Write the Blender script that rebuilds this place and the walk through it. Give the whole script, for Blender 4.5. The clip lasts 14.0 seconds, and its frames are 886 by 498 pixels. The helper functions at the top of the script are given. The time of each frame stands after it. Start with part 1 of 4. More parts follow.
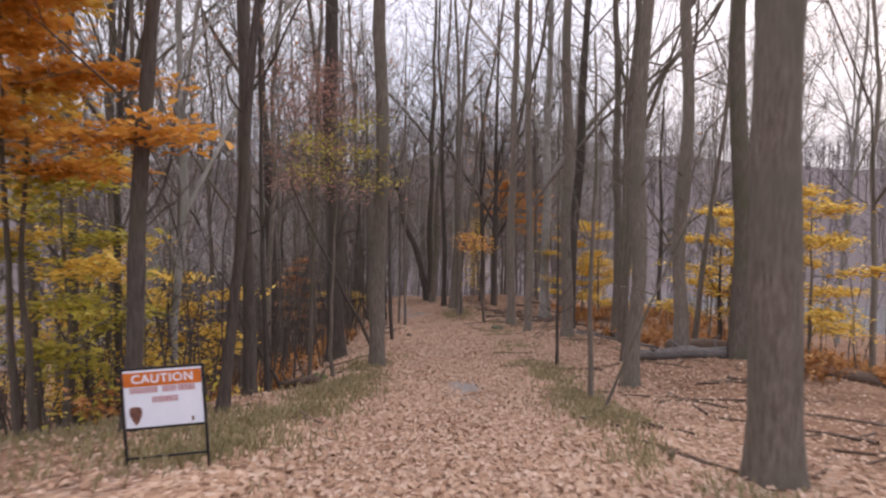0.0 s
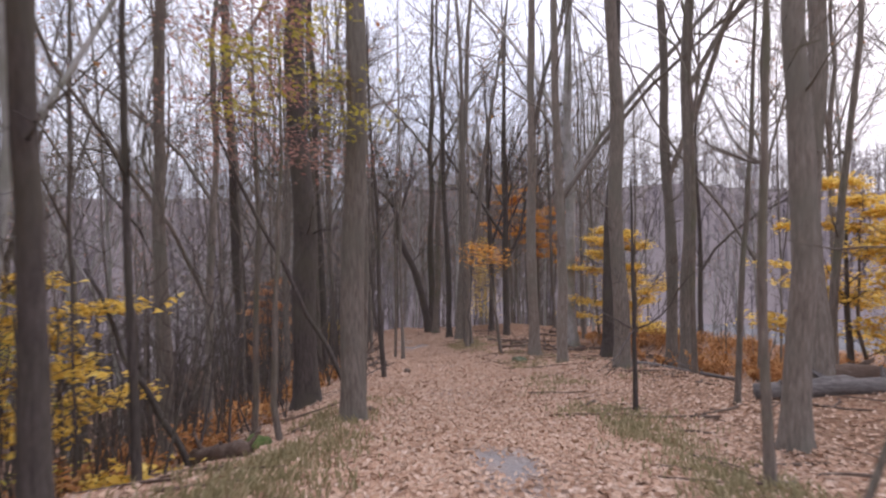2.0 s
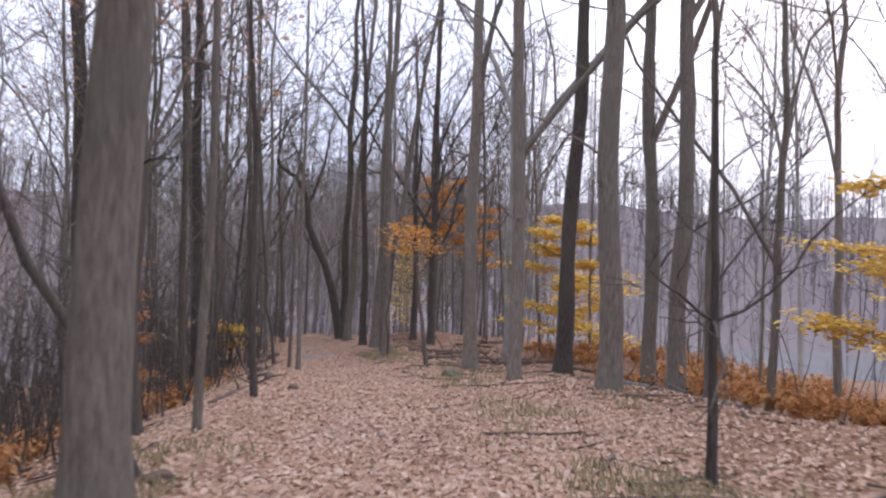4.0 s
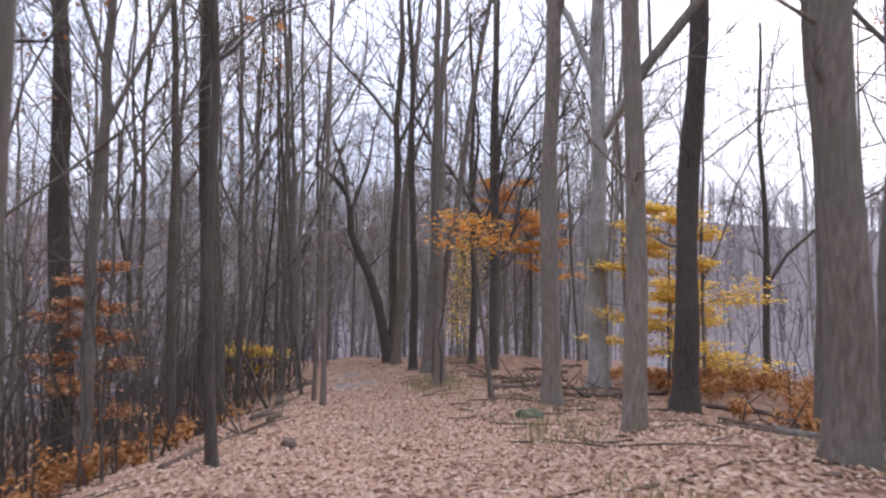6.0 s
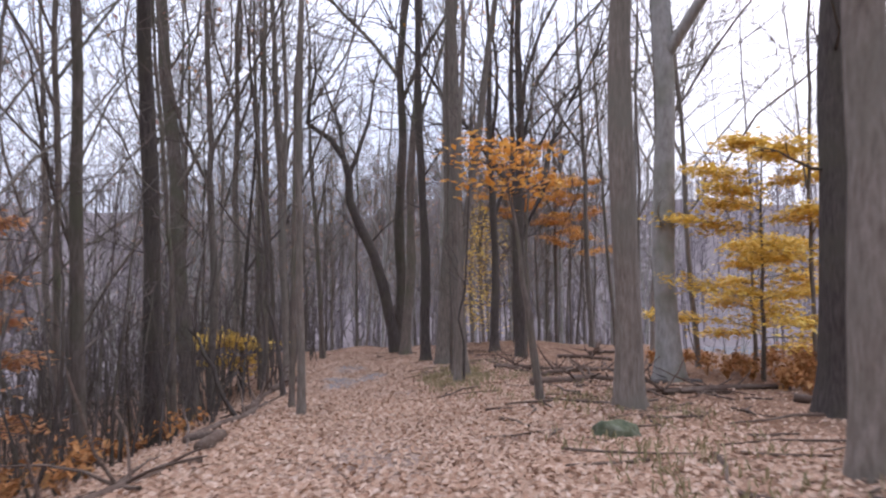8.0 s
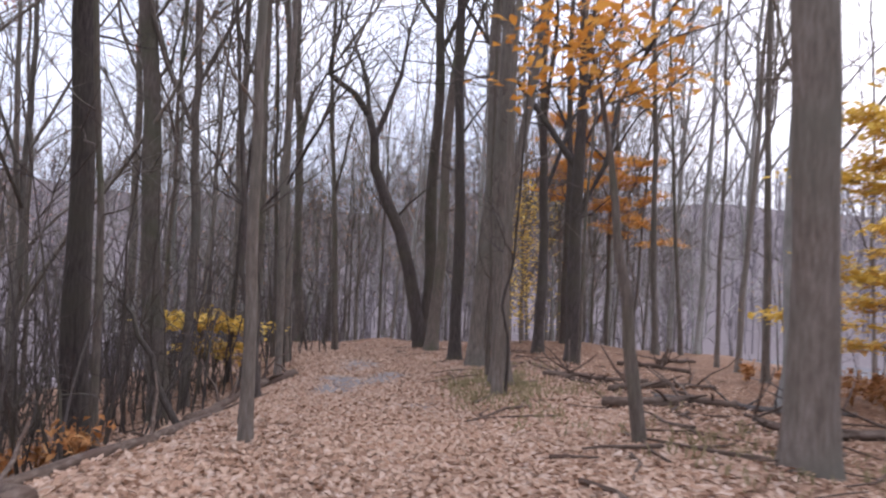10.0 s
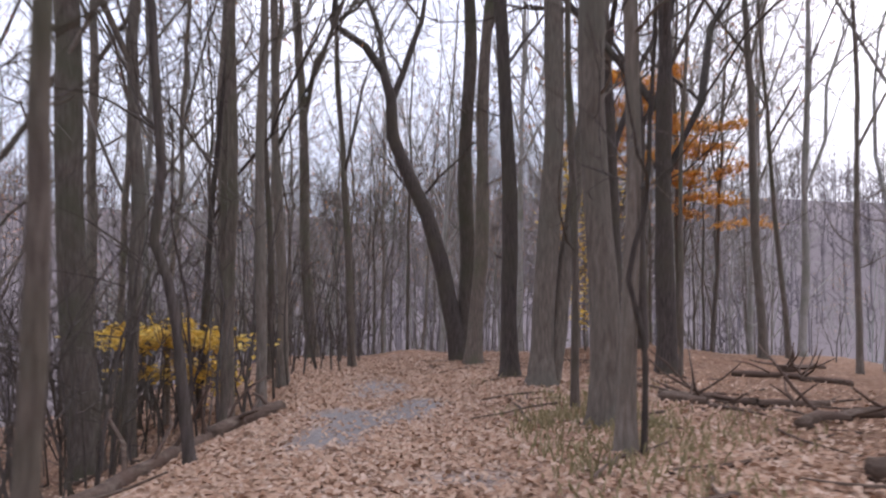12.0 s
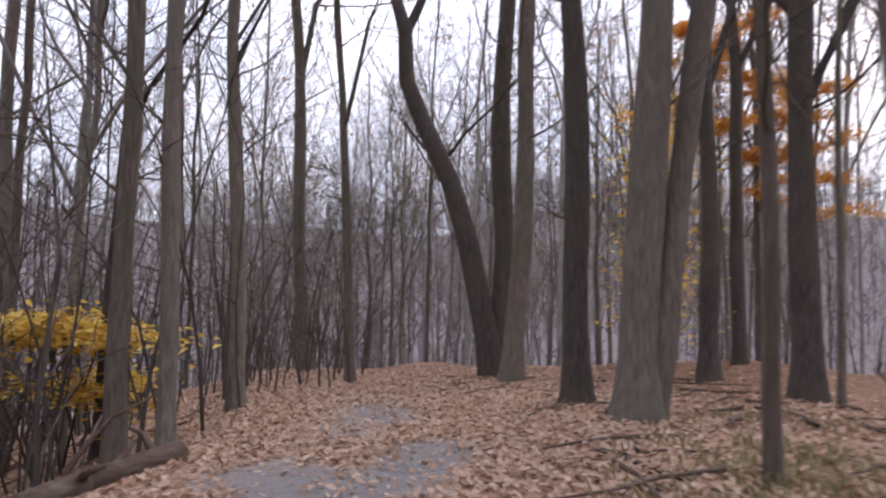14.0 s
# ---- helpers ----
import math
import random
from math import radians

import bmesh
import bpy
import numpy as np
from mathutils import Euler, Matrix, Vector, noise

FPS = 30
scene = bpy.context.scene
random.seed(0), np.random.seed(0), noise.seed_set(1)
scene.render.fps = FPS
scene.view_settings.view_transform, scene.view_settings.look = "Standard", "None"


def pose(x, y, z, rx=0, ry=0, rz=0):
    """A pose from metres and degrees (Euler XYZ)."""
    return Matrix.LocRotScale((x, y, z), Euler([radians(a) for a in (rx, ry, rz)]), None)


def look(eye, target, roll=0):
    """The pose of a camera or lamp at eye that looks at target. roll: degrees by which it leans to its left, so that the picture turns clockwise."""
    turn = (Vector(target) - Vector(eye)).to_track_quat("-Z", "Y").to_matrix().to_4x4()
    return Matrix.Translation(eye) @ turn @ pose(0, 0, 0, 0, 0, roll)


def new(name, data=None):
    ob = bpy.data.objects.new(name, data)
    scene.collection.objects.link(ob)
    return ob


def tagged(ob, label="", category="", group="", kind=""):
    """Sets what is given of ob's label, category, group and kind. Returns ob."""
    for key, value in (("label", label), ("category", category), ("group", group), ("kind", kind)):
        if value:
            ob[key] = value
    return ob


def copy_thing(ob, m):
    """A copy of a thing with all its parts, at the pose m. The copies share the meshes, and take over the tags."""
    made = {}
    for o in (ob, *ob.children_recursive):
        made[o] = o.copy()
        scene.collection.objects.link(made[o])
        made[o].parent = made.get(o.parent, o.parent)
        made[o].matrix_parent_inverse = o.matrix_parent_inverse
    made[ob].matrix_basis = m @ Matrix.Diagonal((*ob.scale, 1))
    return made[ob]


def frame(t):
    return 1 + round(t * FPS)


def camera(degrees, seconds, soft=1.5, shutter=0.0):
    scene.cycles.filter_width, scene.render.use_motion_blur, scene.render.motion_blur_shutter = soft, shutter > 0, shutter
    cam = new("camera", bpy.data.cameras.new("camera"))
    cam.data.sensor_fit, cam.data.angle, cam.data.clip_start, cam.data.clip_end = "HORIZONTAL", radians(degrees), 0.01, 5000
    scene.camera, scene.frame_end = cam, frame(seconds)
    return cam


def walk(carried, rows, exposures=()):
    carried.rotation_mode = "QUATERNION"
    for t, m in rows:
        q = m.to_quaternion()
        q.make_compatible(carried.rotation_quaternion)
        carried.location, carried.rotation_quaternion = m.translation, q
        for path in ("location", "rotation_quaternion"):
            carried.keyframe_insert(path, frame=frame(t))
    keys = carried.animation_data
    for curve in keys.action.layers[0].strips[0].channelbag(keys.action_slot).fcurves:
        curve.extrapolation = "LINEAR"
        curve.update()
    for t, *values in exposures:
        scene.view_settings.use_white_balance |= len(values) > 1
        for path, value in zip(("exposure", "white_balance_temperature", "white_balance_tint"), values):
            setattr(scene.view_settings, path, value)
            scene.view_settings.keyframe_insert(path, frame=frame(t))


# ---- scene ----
cam = camera(70.0, 14.0, soft=2.3, shutter=0.5)
PATH = [
    (0.0, look((-0.098, 0.178, 1.045), (-0.080, 2.175, 0.934), 0.64)),
    (0.5, look((-0.113, 1.380, 0.781), (-0.113, 3.378, 0.707), 1.18)),
    (1.0, look((-0.147, 2.560, 0.539), (-0.162, 4.560, 0.510), 1.17)),
    (1.5, look((-0.169, 3.886, 0.238), (-0.164, 5.886, 0.236), 0.48)),
    (2.0, look((-0.215, 5.263, -0.010), (-0.197, 7.263, -0.005), -0.71)),
    (2.5, look((-0.244, 6.663, -0.205), (-0.084, 8.657, -0.205), -0.83)),
    (2.7, look((-0.210, 7.196, -0.311), (-0.033, 9.188, -0.307), -1.22)),
    (4.8, look((0.266, 11.920, -1.049), (0.541, 13.899, -0.971), 3.75)),
    (5.0, look((0.329, 12.370, -1.090), (0.416, 14.366, -1.010), 4.12)),
    (5.5, look((0.359, 13.412, -1.201), (0.435, 15.409, -1.111), 0.96)),
    (6.0, look((0.373, 14.441, -1.303), (0.458, 16.436, -1.192), 0.87)),
    (6.5, look((0.346, 15.379, -1.408), (0.457, 17.373, -1.293), 0.95)),
    (7.0, look((0.411, 16.257, -1.478), (0.343, 18.250, -1.338), 0.86)),
    (7.5, look((0.325, 17.287, -1.618), (0.325, 19.286, -1.547), -0.44)),
    (7.7, look((0.307, 17.724, -1.699), (0.352, 19.722, -1.623), -0.75)),
    (9.8, look((0.350, 21.652, -2.160), (0.376, 23.650, -2.081), 2.01)),
    (10.0, look((0.355, 21.992, -2.220), (0.302, 23.990, -2.157), 2.48)),
    (10.5, look((0.275, 23.049, -2.339), (0.207, 25.043, -2.193), 1.43)),
    (11.0, look((0.204, 23.924, -2.475), (0.025, 25.908, -2.297), 2.08)),
    (11.5, look((0.097, 24.909, -2.572), (-0.163, 26.885, -2.398), 0.54)),
    (12.0, look((-0.032, 26.158, -2.691), (-0.175, 28.151, -2.598), 0.21)),
    (12.5, look((-0.173, 27.068, -2.813), (-0.379, 29.057, -2.768), -0.35)),
    (13.0, look((-0.302, 28.061, -2.940), (-0.353, 30.058, -2.838), -0.95)),
    (13.5, look((-0.355, 28.991, -3.081), (-0.459, 30.982, -2.915), 1.31)),
    (14.0, look((-0.354, 30.059, -3.221), (-0.578, 32.042, -3.078), 0.88)),
]
walk(cam, PATH, [(0.0, 0.03, 7350, 22), (1.5, 0.18, 7000, 22), (2.5, 0.29, 6700, 22), (5.0, 0.42, 6400, 20), (7.5, 0.45, 6400, 20), (10.3, 0.46, 6500, 20), (12.0, 0.38, 6600, 20), (14.0, 0.32, 6750, 21)])

# ---- world, sun and exposure ----
world = bpy.data.worlds.new("overcast_sky")
scene.world = world
world.use_nodes = True
wn, wl = world.node_tree.nodes, world.node_tree.links
sky = wn.new("ShaderNodeTexSky")
sky.sky_type = "NISHITA"
sky.sun_disc = False
sky.sun_elevation, sky.sun_rotation = radians(32), radians(40)
sky.dust_density, sky.air_density = 3.0, 1.0
cloud = wn.new("ShaderNodeTexNoise")
cloud.inputs["Scale"].default_value = 2.2
cloud.inputs["Detail"].default_value = 5
ramp = wn.new("ShaderNodeValToRGB")
ramp.color_ramp.elements[0].position, ramp.color_ramp.elements[0].color = 0.3, (7.0, 8.3, 10.7, 1)
ramp.color_ramp.elements[1].position, ramp.color_ramp.elements[1].color = 0.7, (9.9, 10.6, 11.9, 1)
blend = wn.new("ShaderNodeMixRGB")
blend.inputs[0].default_value = 0.86
wl.new(cloud.outputs["Fac"], ramp.inputs[0])
wl.new(sky.outputs[0], blend.inputs[1])
wl.new(ramp.outputs[0], blend.inputs[2])
# an overcast dome: three times as bright overhead as at the horizon
way = wn.new("ShaderNodeTexCoord")
axis = wn.new("ShaderNodeSeparateXYZ")
rise = wn.new("ShaderNodeMapRange")
rise.inputs[3].default_value, rise.inputs[4].default_value = 0.74, 2.5
dome = wn.new("ShaderNodeMixRGB")
dome.blend_type, dome.inputs[0].default_value = "MULTIPLY", 1.0
wl.new(way.outputs["Generated"], axis.inputs[0])
wl.new(axis.outputs["Z"], rise.inputs[0])
wl.new(blend.outputs[0], dome.inputs[1])
wl.new(rise.outputs[0], dome.inputs[2])
wl.new(dome.outputs[0], wn["Background"].inputs[0])
wn["Background"].inputs[1].default_value = 0.1
sun = new("sun", bpy.data.lights.new("sun", "SUN"))
sun.data.energy, sun.data.angle, sun.data.color = 1.0, radians(20), (1.0, 0.95, 0.9)
sun.matrix_world = look((0, 0, 40), (-18, -22, 0))


# ---- materials ----
def material(name, stops, scale=6.0, detail=6, rough=0.9, bump=0.4, stretch=(1, 1, 1), big=None, big_scale=0.6,
             island=0.0, by_object=0.0, bump_scale=None, spec=0.2, through_light=0.0):
    """Noise-coloured surface: stops are colours along the noise, big a second tone in large patches."""
    m = bpy.data.materials.new(name)
    m.use_nodes = True
    n, k = m.node_tree.nodes, m.node_tree.links
    b = n["Principled BSDF"]
    b.inputs["Roughness"].default_value = rough
    b.inputs["Specular IOR Level"].default_value = spec
    co = n.new("ShaderNodeTexCoord")
    mp = n.new("ShaderNodeMapping")
    mp.inputs["Scale"].default_value = stretch
    k.new(co.outputs["Object"], mp.inputs["Vector"])
    nz = n.new("ShaderNodeTexNoise")
    nz.inputs["Scale"].default_value, nz.inputs["Detail"].default_value = scale, detail
    nz.inputs["Roughness"].default_value = 0.65
    k.new(mp.outputs[0], nz.inputs["Vector"])
    rp = n.new("ShaderNodeValToRGB")
    while len(rp.color_ramp.elements) < len(stops):
        rp.color_ramp.elements.new(0.5)
    for i, (e, c) in enumerate(zip(rp.color_ramp.elements, stops)):
        e.position, e.color = 0.28 + 0.44 * i / max(1, len(stops) - 1), (*c, 1)
    fac = nz.outputs["Fac"]
    if island:
        geo = n.new("ShaderNodeNewGeometry")
        mx = n.new("ShaderNodeMix")
        mx.inputs[0].default_value = island
        k.new(fac, mx.inputs[2])
        mr = n.new("ShaderNodeMapRange")
        mr.inputs[3].default_value, mr.inputs[4].default_value = 0.25, 0.75
        k.new(geo.outputs["Random Per Island"], mr.inputs[0])
        k.new(mr.outputs[0], mx.inputs[3])
        fac = mx.outputs[0]
    k.new(fac, rp.inputs[0])
    col = rp.outputs[0]
    if big is not None:
        nb = n.new("ShaderNodeTexNoise")
        nb.inputs["Scale"].default_value, nb.inputs["Detail"].default_value = big_scale, 3
        k.new(co.outputs["Object"], nb.inputs["Vector"])
        rb = n.new("ShaderNodeValToRGB")
        rb.color_ramp.elements[0].position, rb.color_ramp.elements[1].position = 0.45, 0.68
        k.new(nb.outputs["Fac"], rb.inputs[0])
        mb = n.new("ShaderNodeMixRGB")
        mb.inputs[2].default_value = (*big, 1)
        k.new(rb.outputs[0], mb.inputs[0])
        k.new(col, mb.inputs[1])
        col = mb.outputs[0]
    if by_object:
        oi = n.new("ShaderNodeObjectInfo")
        hs = n.new("ShaderNodeHueSaturation")
        mr = n.new("ShaderNodeMapRange")
        mr.inputs[3].default_value, mr.inputs[4].default_value = 1 - by_object, 1 + by_object
        k.new(oi.outputs["Random"], mr.inputs[0])
        k.new(mr.outputs[0], hs.inputs["Value"])
        k.new(col, hs.inputs["Color"])
        col = hs.outputs[0]
    k.new(col, b.inputs["Base Color"])
    if bump:
        bp = n.new("ShaderNodeBump")
        bp.inputs["Strength"].default_value, bp.inputs["Distance"].default_value = bump, 0.02
        if bump_scale:
            n2 = n.new("ShaderNodeTexNoise")
            n2.inputs["Scale"].default_value, n2.inputs["Detail"].default_value = bump_scale, 5
            k.new(mp.outputs[0], n2.inputs["Vector"])
            k.new(n2.outputs["Fac"], bp.inputs["Height"])
        else:
            k.new(nz.outputs["Fac"], bp.inputs["Height"])
        k.new(bp.outputs[0], b.inputs["Normal"])
    if through_light:
        tr = n.new("ShaderNodeBsdfTranslucent")
        k.new(col, tr.inputs["Color"])
        ms = n.new("ShaderNodeMixShader")
        ms.inputs[0].default_value = through_light
        k.new(b.outputs[0], ms.inputs[1])
        k.new(tr.outputs[0], ms.inputs[2])
        k.new(ms.outputs[0], n["Material Output"].inputs["Surface"])
    return m


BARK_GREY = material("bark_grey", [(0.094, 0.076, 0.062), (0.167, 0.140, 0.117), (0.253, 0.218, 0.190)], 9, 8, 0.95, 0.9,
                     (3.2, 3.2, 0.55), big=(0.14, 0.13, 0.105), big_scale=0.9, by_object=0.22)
BARK_DARK = material("bark_dark", [(0.037, 0.030, 0.027), (0.079, 0.065, 0.058), (0.126, 0.105, 0.095)], 10, 8, 0.95, 1.0,
                     (3.4, 3.4, 0.5), big=(0.09, 0.08, 0.06), big_scale=1.1, by_object=0.2)
BARK_BROWN = material("bark_brown", [(0.077, 0.062, 0.051), (0.138, 0.112, 0.094), (0.209, 0.176, 0.149)], 9, 8, 0.95, 1.0,
                      (3.4, 3.4, 0.5), big=(0.10, 0.10, 0.065), big_scale=1.0, by_object=0.22)
# smooth pale trunks; on the scattered trees it also stands in for haze
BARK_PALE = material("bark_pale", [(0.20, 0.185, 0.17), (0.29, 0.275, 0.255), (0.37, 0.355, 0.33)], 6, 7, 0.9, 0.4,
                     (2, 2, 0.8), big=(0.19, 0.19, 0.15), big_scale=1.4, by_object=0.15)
WOOD_ROT = material("rotting_wood", [(0.05, 0.035, 0.028), (0.12, 0.085, 0.065), (0.2, 0.16, 0.13)], 8, 8, 0.95, 1.0,
                    (1, 1, 4), big=(0.10, 0.065, 0.05), big_scale=2.0)
WOOD_GREY = material("weathered_log", [(0.06, 0.05, 0.046), (0.13, 0.115, 0.108), (0.2, 0.18, 0.17)], 8, 8, 0.9, 0.8, (1, 1, 5))
LITTER = [(0.21, 0.12, 0.078), (0.36, 0.222, 0.148), (0.46, 0.318, 0.23), (0.54, 0.42, 0.34)]
FALLEN = material("fallen_leaves", LITTER, 14, 4, 0.7, 0.2, island=0.65, through_light=0.15)
LEAF_YELLOW = material("yellow_leaf", [(0.52, 0.31, 0.05), (0.72, 0.48, 0.09), (0.78, 0.6, 0.18)], 5, 3, 0.6, 0, island=0.7, through_light=0.4)
LEAF_ORANGE = material("orange_leaf", [(0.48, 0.19, 0.04), (0.66, 0.31, 0.06), (0.72, 0.42, 0.11)], 5, 3, 0.6, 0, island=0.7, through_light=0.4)
LEAF_COPPER = material("copper_leaf", [(0.36, 0.16, 0.07), (0.52, 0.26, 0.12), (0.6, 0.35, 0.17)], 5, 3, 0.6, 0, island=0.7, through_light=0.35)
LEAF_RED = material("red_leaf", [(0.34, 0.15, 0.12), (0.47, 0.25, 0.2), (0.53, 0.33, 0.25)], 5, 3, 0.6, 0, island=0.7, through_light=0.35)
LEAF_LIME = material("yellow_green_leaf", [(0.28, 0.25, 0.04), (0.45, 0.38, 0.06), (0.55, 0.46, 0.12)], 5, 3, 0.6, 0, island=0.7, through_light=0.4)
GRASS = material("verge_grass", [(0.14, 0.13, 0.065), (0.25, 0.215, 0.115), (0.40, 0.325, 0.21)], 3, 4, 0.8, 0, island=0.6, through_light=0.3)
MOSS = material("moss", [(0.03, 0.05, 0.015), (0.07, 0.10, 0.03), (0.13, 0.14, 0.06)], 12, 6, 0.95, 0.8)
BRUSH = material("dry_brush", [(0.22, 0.09, 0.035), (0.38, 0.17, 0.06), (0.45, 0.27, 0.12)], 4, 4, 0.9, 0, island=0.6, through_light=0.2)
# bare wood of the far hill, its grey-mauve being painted distance haze
HAZED_WOOD = material("hazed_far_wood", [(0.116, 0.096, 0.103), (0.159, 0.136, 0.142), (0.219, 0.189, 0.194)], 0.3, 4, 0.95, 0, island=0.6)
STONE = material("mossy_stone", [(0.04, 0.05, 0.03), (0.09, 0.10, 0.06), (0.18, 0.18, 0.14)], 9, 7, 0.9, 0.8)
BLACK = material("black_steel", [(0.012, 0.012, 0.013), (0.025, 0.025, 0.027)], 30, 3, 0.5, 0.1)
WHITE = material("white_sign_face", [(0.64, 0.70, 0.80), (0.74, 0.78, 0.86)], 4, 4, 0.45, 0.02)
ORANGE = material("orange_sign_face", [(0.52, 0.13, 0.025), (0.6, 0.17, 0.035)], 4, 4, 0.45, 0.02)
INK = material("faded_red_ink", [(0.42, 0.23, 0.25), (0.5, 0.33, 0.35)], 20, 3, 0.6, 0)
EMBLEM = material("brown_emblem", [(0.10, 0.045, 0.035), (0.2, 0.10, 0.075)], 20, 3, 0.6, 0)
WATER = material("river_water", [(0.10, 0.11, 0.11), (0.15, 0.16, 0.16)], 0.2, 3, 0.12, 0.03, spec=0.5)


def ground_material():
    m = bpy.data.materials.new("leaf_covered_ground")
    m.use_nodes = True
    n, k = m.node_tree.nodes, m.node_tree.links
    b = n["Principled BSDF"]
    b.inputs["Roughness"].default_value, b.inputs["Specular IOR Level"].default_value = 0.9, 0.15
    co = n.new("ShaderNodeTexCoord")
    # leaf-sized cells, each its own litter tone
    vo = n.new("ShaderNodeTexVoronoi")
    vo.inputs["Scale"].default_value, vo.inputs["Randomness"].default_value = 17, 1.0
    nw = n.new("ShaderNodeTexNoise")
    nw.inputs["Scale"].default_value = 9
    add = n.new("ShaderNodeVectorMath")
    sc = n.new("ShaderNodeVectorMath")
    sc.operation = "SCALE"
    sc.inputs["Scale"].default_value = 0.09
    k.new(co.outputs["Object"], nw.inputs["Vector"])
    k.new(nw.outputs["Color"], sc.inputs[0])
    k.new(co.outputs["Object"], add.inputs[0])
    k.new(sc.outputs[0], add.inputs[1])
    k.new(add.outputs[0], vo.inputs["Vector"])
    sep = n.new("ShaderNodeSeparateColor")
    k.new(vo.outputs["Color"], sep.inputs[0])
    rp = n.new("ShaderNodeValToRGB")
    for _ in range(2):
        rp.color_ramp.elements.new(0.5)
    for e, p, c in zip(rp.color_ramp.elements, (0.0, 0.35, 0.7, 1.0), [(0.17, 0.10, 0.07), *LITTER[1:]]):
        e.position, e.color = p, (*c, 1)
    k.new(sep.outputs[0], rp.inputs[0])
    # large patches: damp brown mould
    nb = n.new("ShaderNodeTexNoise")
    nb.inputs["Scale"].default_value, nb.inputs["Detail"].default_value = 0.7, 6
    k.new(co.outputs["Object"], nb.inputs["Vector"])
    rb = n.new("ShaderNodeValToRGB")
    rb.color_ramp.elements[0].position, rb.color_ramp.elements[1].position = 0.42, 0.72
    k.new(nb.outputs["Fac"], rb.inputs[0])
    m1 = n.new("ShaderNodeMixRGB")
    m1.inputs[2].default_value = (0.17, 0.105, 0.07, 1)
    mf = n.new("ShaderNodeMath")
    mf.operation = "MULTIPLY"
    mf.inputs[1].default_value = 0.6
    k.new(rb.outputs[0], mf.inputs[0])
    k.new(mf.outputs[0], m1.inputs[0])
    k.new(rp.outputs[0], m1.inputs[1])
    # bare grey paving showing through along the trodden line
    at = n.new("ShaderNodeAttribute")
    at.attribute_name = "bare"
    m2 = n.new("ShaderNodeMixRGB")
    ng = n.new("ShaderNodeTexNoise")
    ng.inputs["Scale"].default_value, ng.inputs["Detail"].default_value = 60, 4
    k.new(co.outputs["Object"], ng.inputs["Vector"])
    rg = n.new("ShaderNodeValToRGB")
    rg.color_ramp.elements[0].color, rg.color_ramp.elements[1].color = (0.13, 0.115, 0.11, 1), (0.27, 0.245, 0.235, 1)
    k.new(ng.outputs["Fac"], rg.inputs[0])
    k.new(at.outputs["Fac"], m2.inputs[0])
    k.new(m1.outputs[0], m2.inputs[1])
    k.new(rg.outputs[0], m2.inputs[2])
    # browner litter away from the trodden way, with the left slope's shade painted in
    ao = n.new("ShaderNodeAttribute")
    ao.attribute_name = "off"
    m4 = n.new("ShaderNodeMixRGB")
    m4.blend_type = "MULTIPLY"
    m4.inputs[2].default_value = (0.52, 0.45, 0.4, 1)
    k.new(ao.outputs["Fac"], m4.inputs[0])
    k.new(m2.outputs[0], m4.inputs[1])
    # distant slopes: woodland floor tinted grey-mauve, distance haze painted in
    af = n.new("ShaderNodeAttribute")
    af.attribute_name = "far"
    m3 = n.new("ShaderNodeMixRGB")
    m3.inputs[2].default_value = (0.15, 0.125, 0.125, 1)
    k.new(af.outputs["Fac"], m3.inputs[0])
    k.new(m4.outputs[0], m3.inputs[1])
    k.new(m3.outputs[0], b.inputs["Base Color"])
    bp = n.new("ShaderNodeBump")
    bp.inputs["Strength"].default_value, bp.inputs["Distance"].default_value = 0.8, 0.03
    k.new(vo.outputs["Distance"], bp.inputs["Height"])
    k.new(bp.outputs[0], b.inputs["Normal"])
    return m


GROUND = ground_material()

# ---- the lie of the land ----
SPINE_Y = [-60, -5, 0, 4.5, 9, 14, 18, 22, 26, 30, 34, 38, 42, 46, 60]
SPINE_Z = [5, 0.65, 0.0, -0.93, -1.7, -2.37, -2.8, -3.22, -3.66, -4.08, -4.38, -4.64, -4.98, -5.15, -5.6]


def step(a, b, v):
    s = np.clip((v - a) / (b - a), 0, 1)
    return s * s * (3 - 2 * s)


def ripple(x, y):
    return (np.sin(1.7 * x + 0.6 * y) * np.sin(1.3 * y - 0.8 * x) * 0.5 + np.sin(3.9 * x - 1.1 * y + 2) * np.sin(3.1 * y + 0.7) * 0.25
            + np.sin(8.3 * x + 2.9 * y) * np.sin(7.1 * y - 3.3 * x) * 0.12)


def centre(y):
    """The trodden line's x."""
    return np.interp(y, [-10, 0, 10, 17, 24, 27, 31, 35, 38.5, 46], [0.1, 0.1, 0.3, 0.1, -0.05, -0.5, -1.15, -1.4, -2.4, -5])


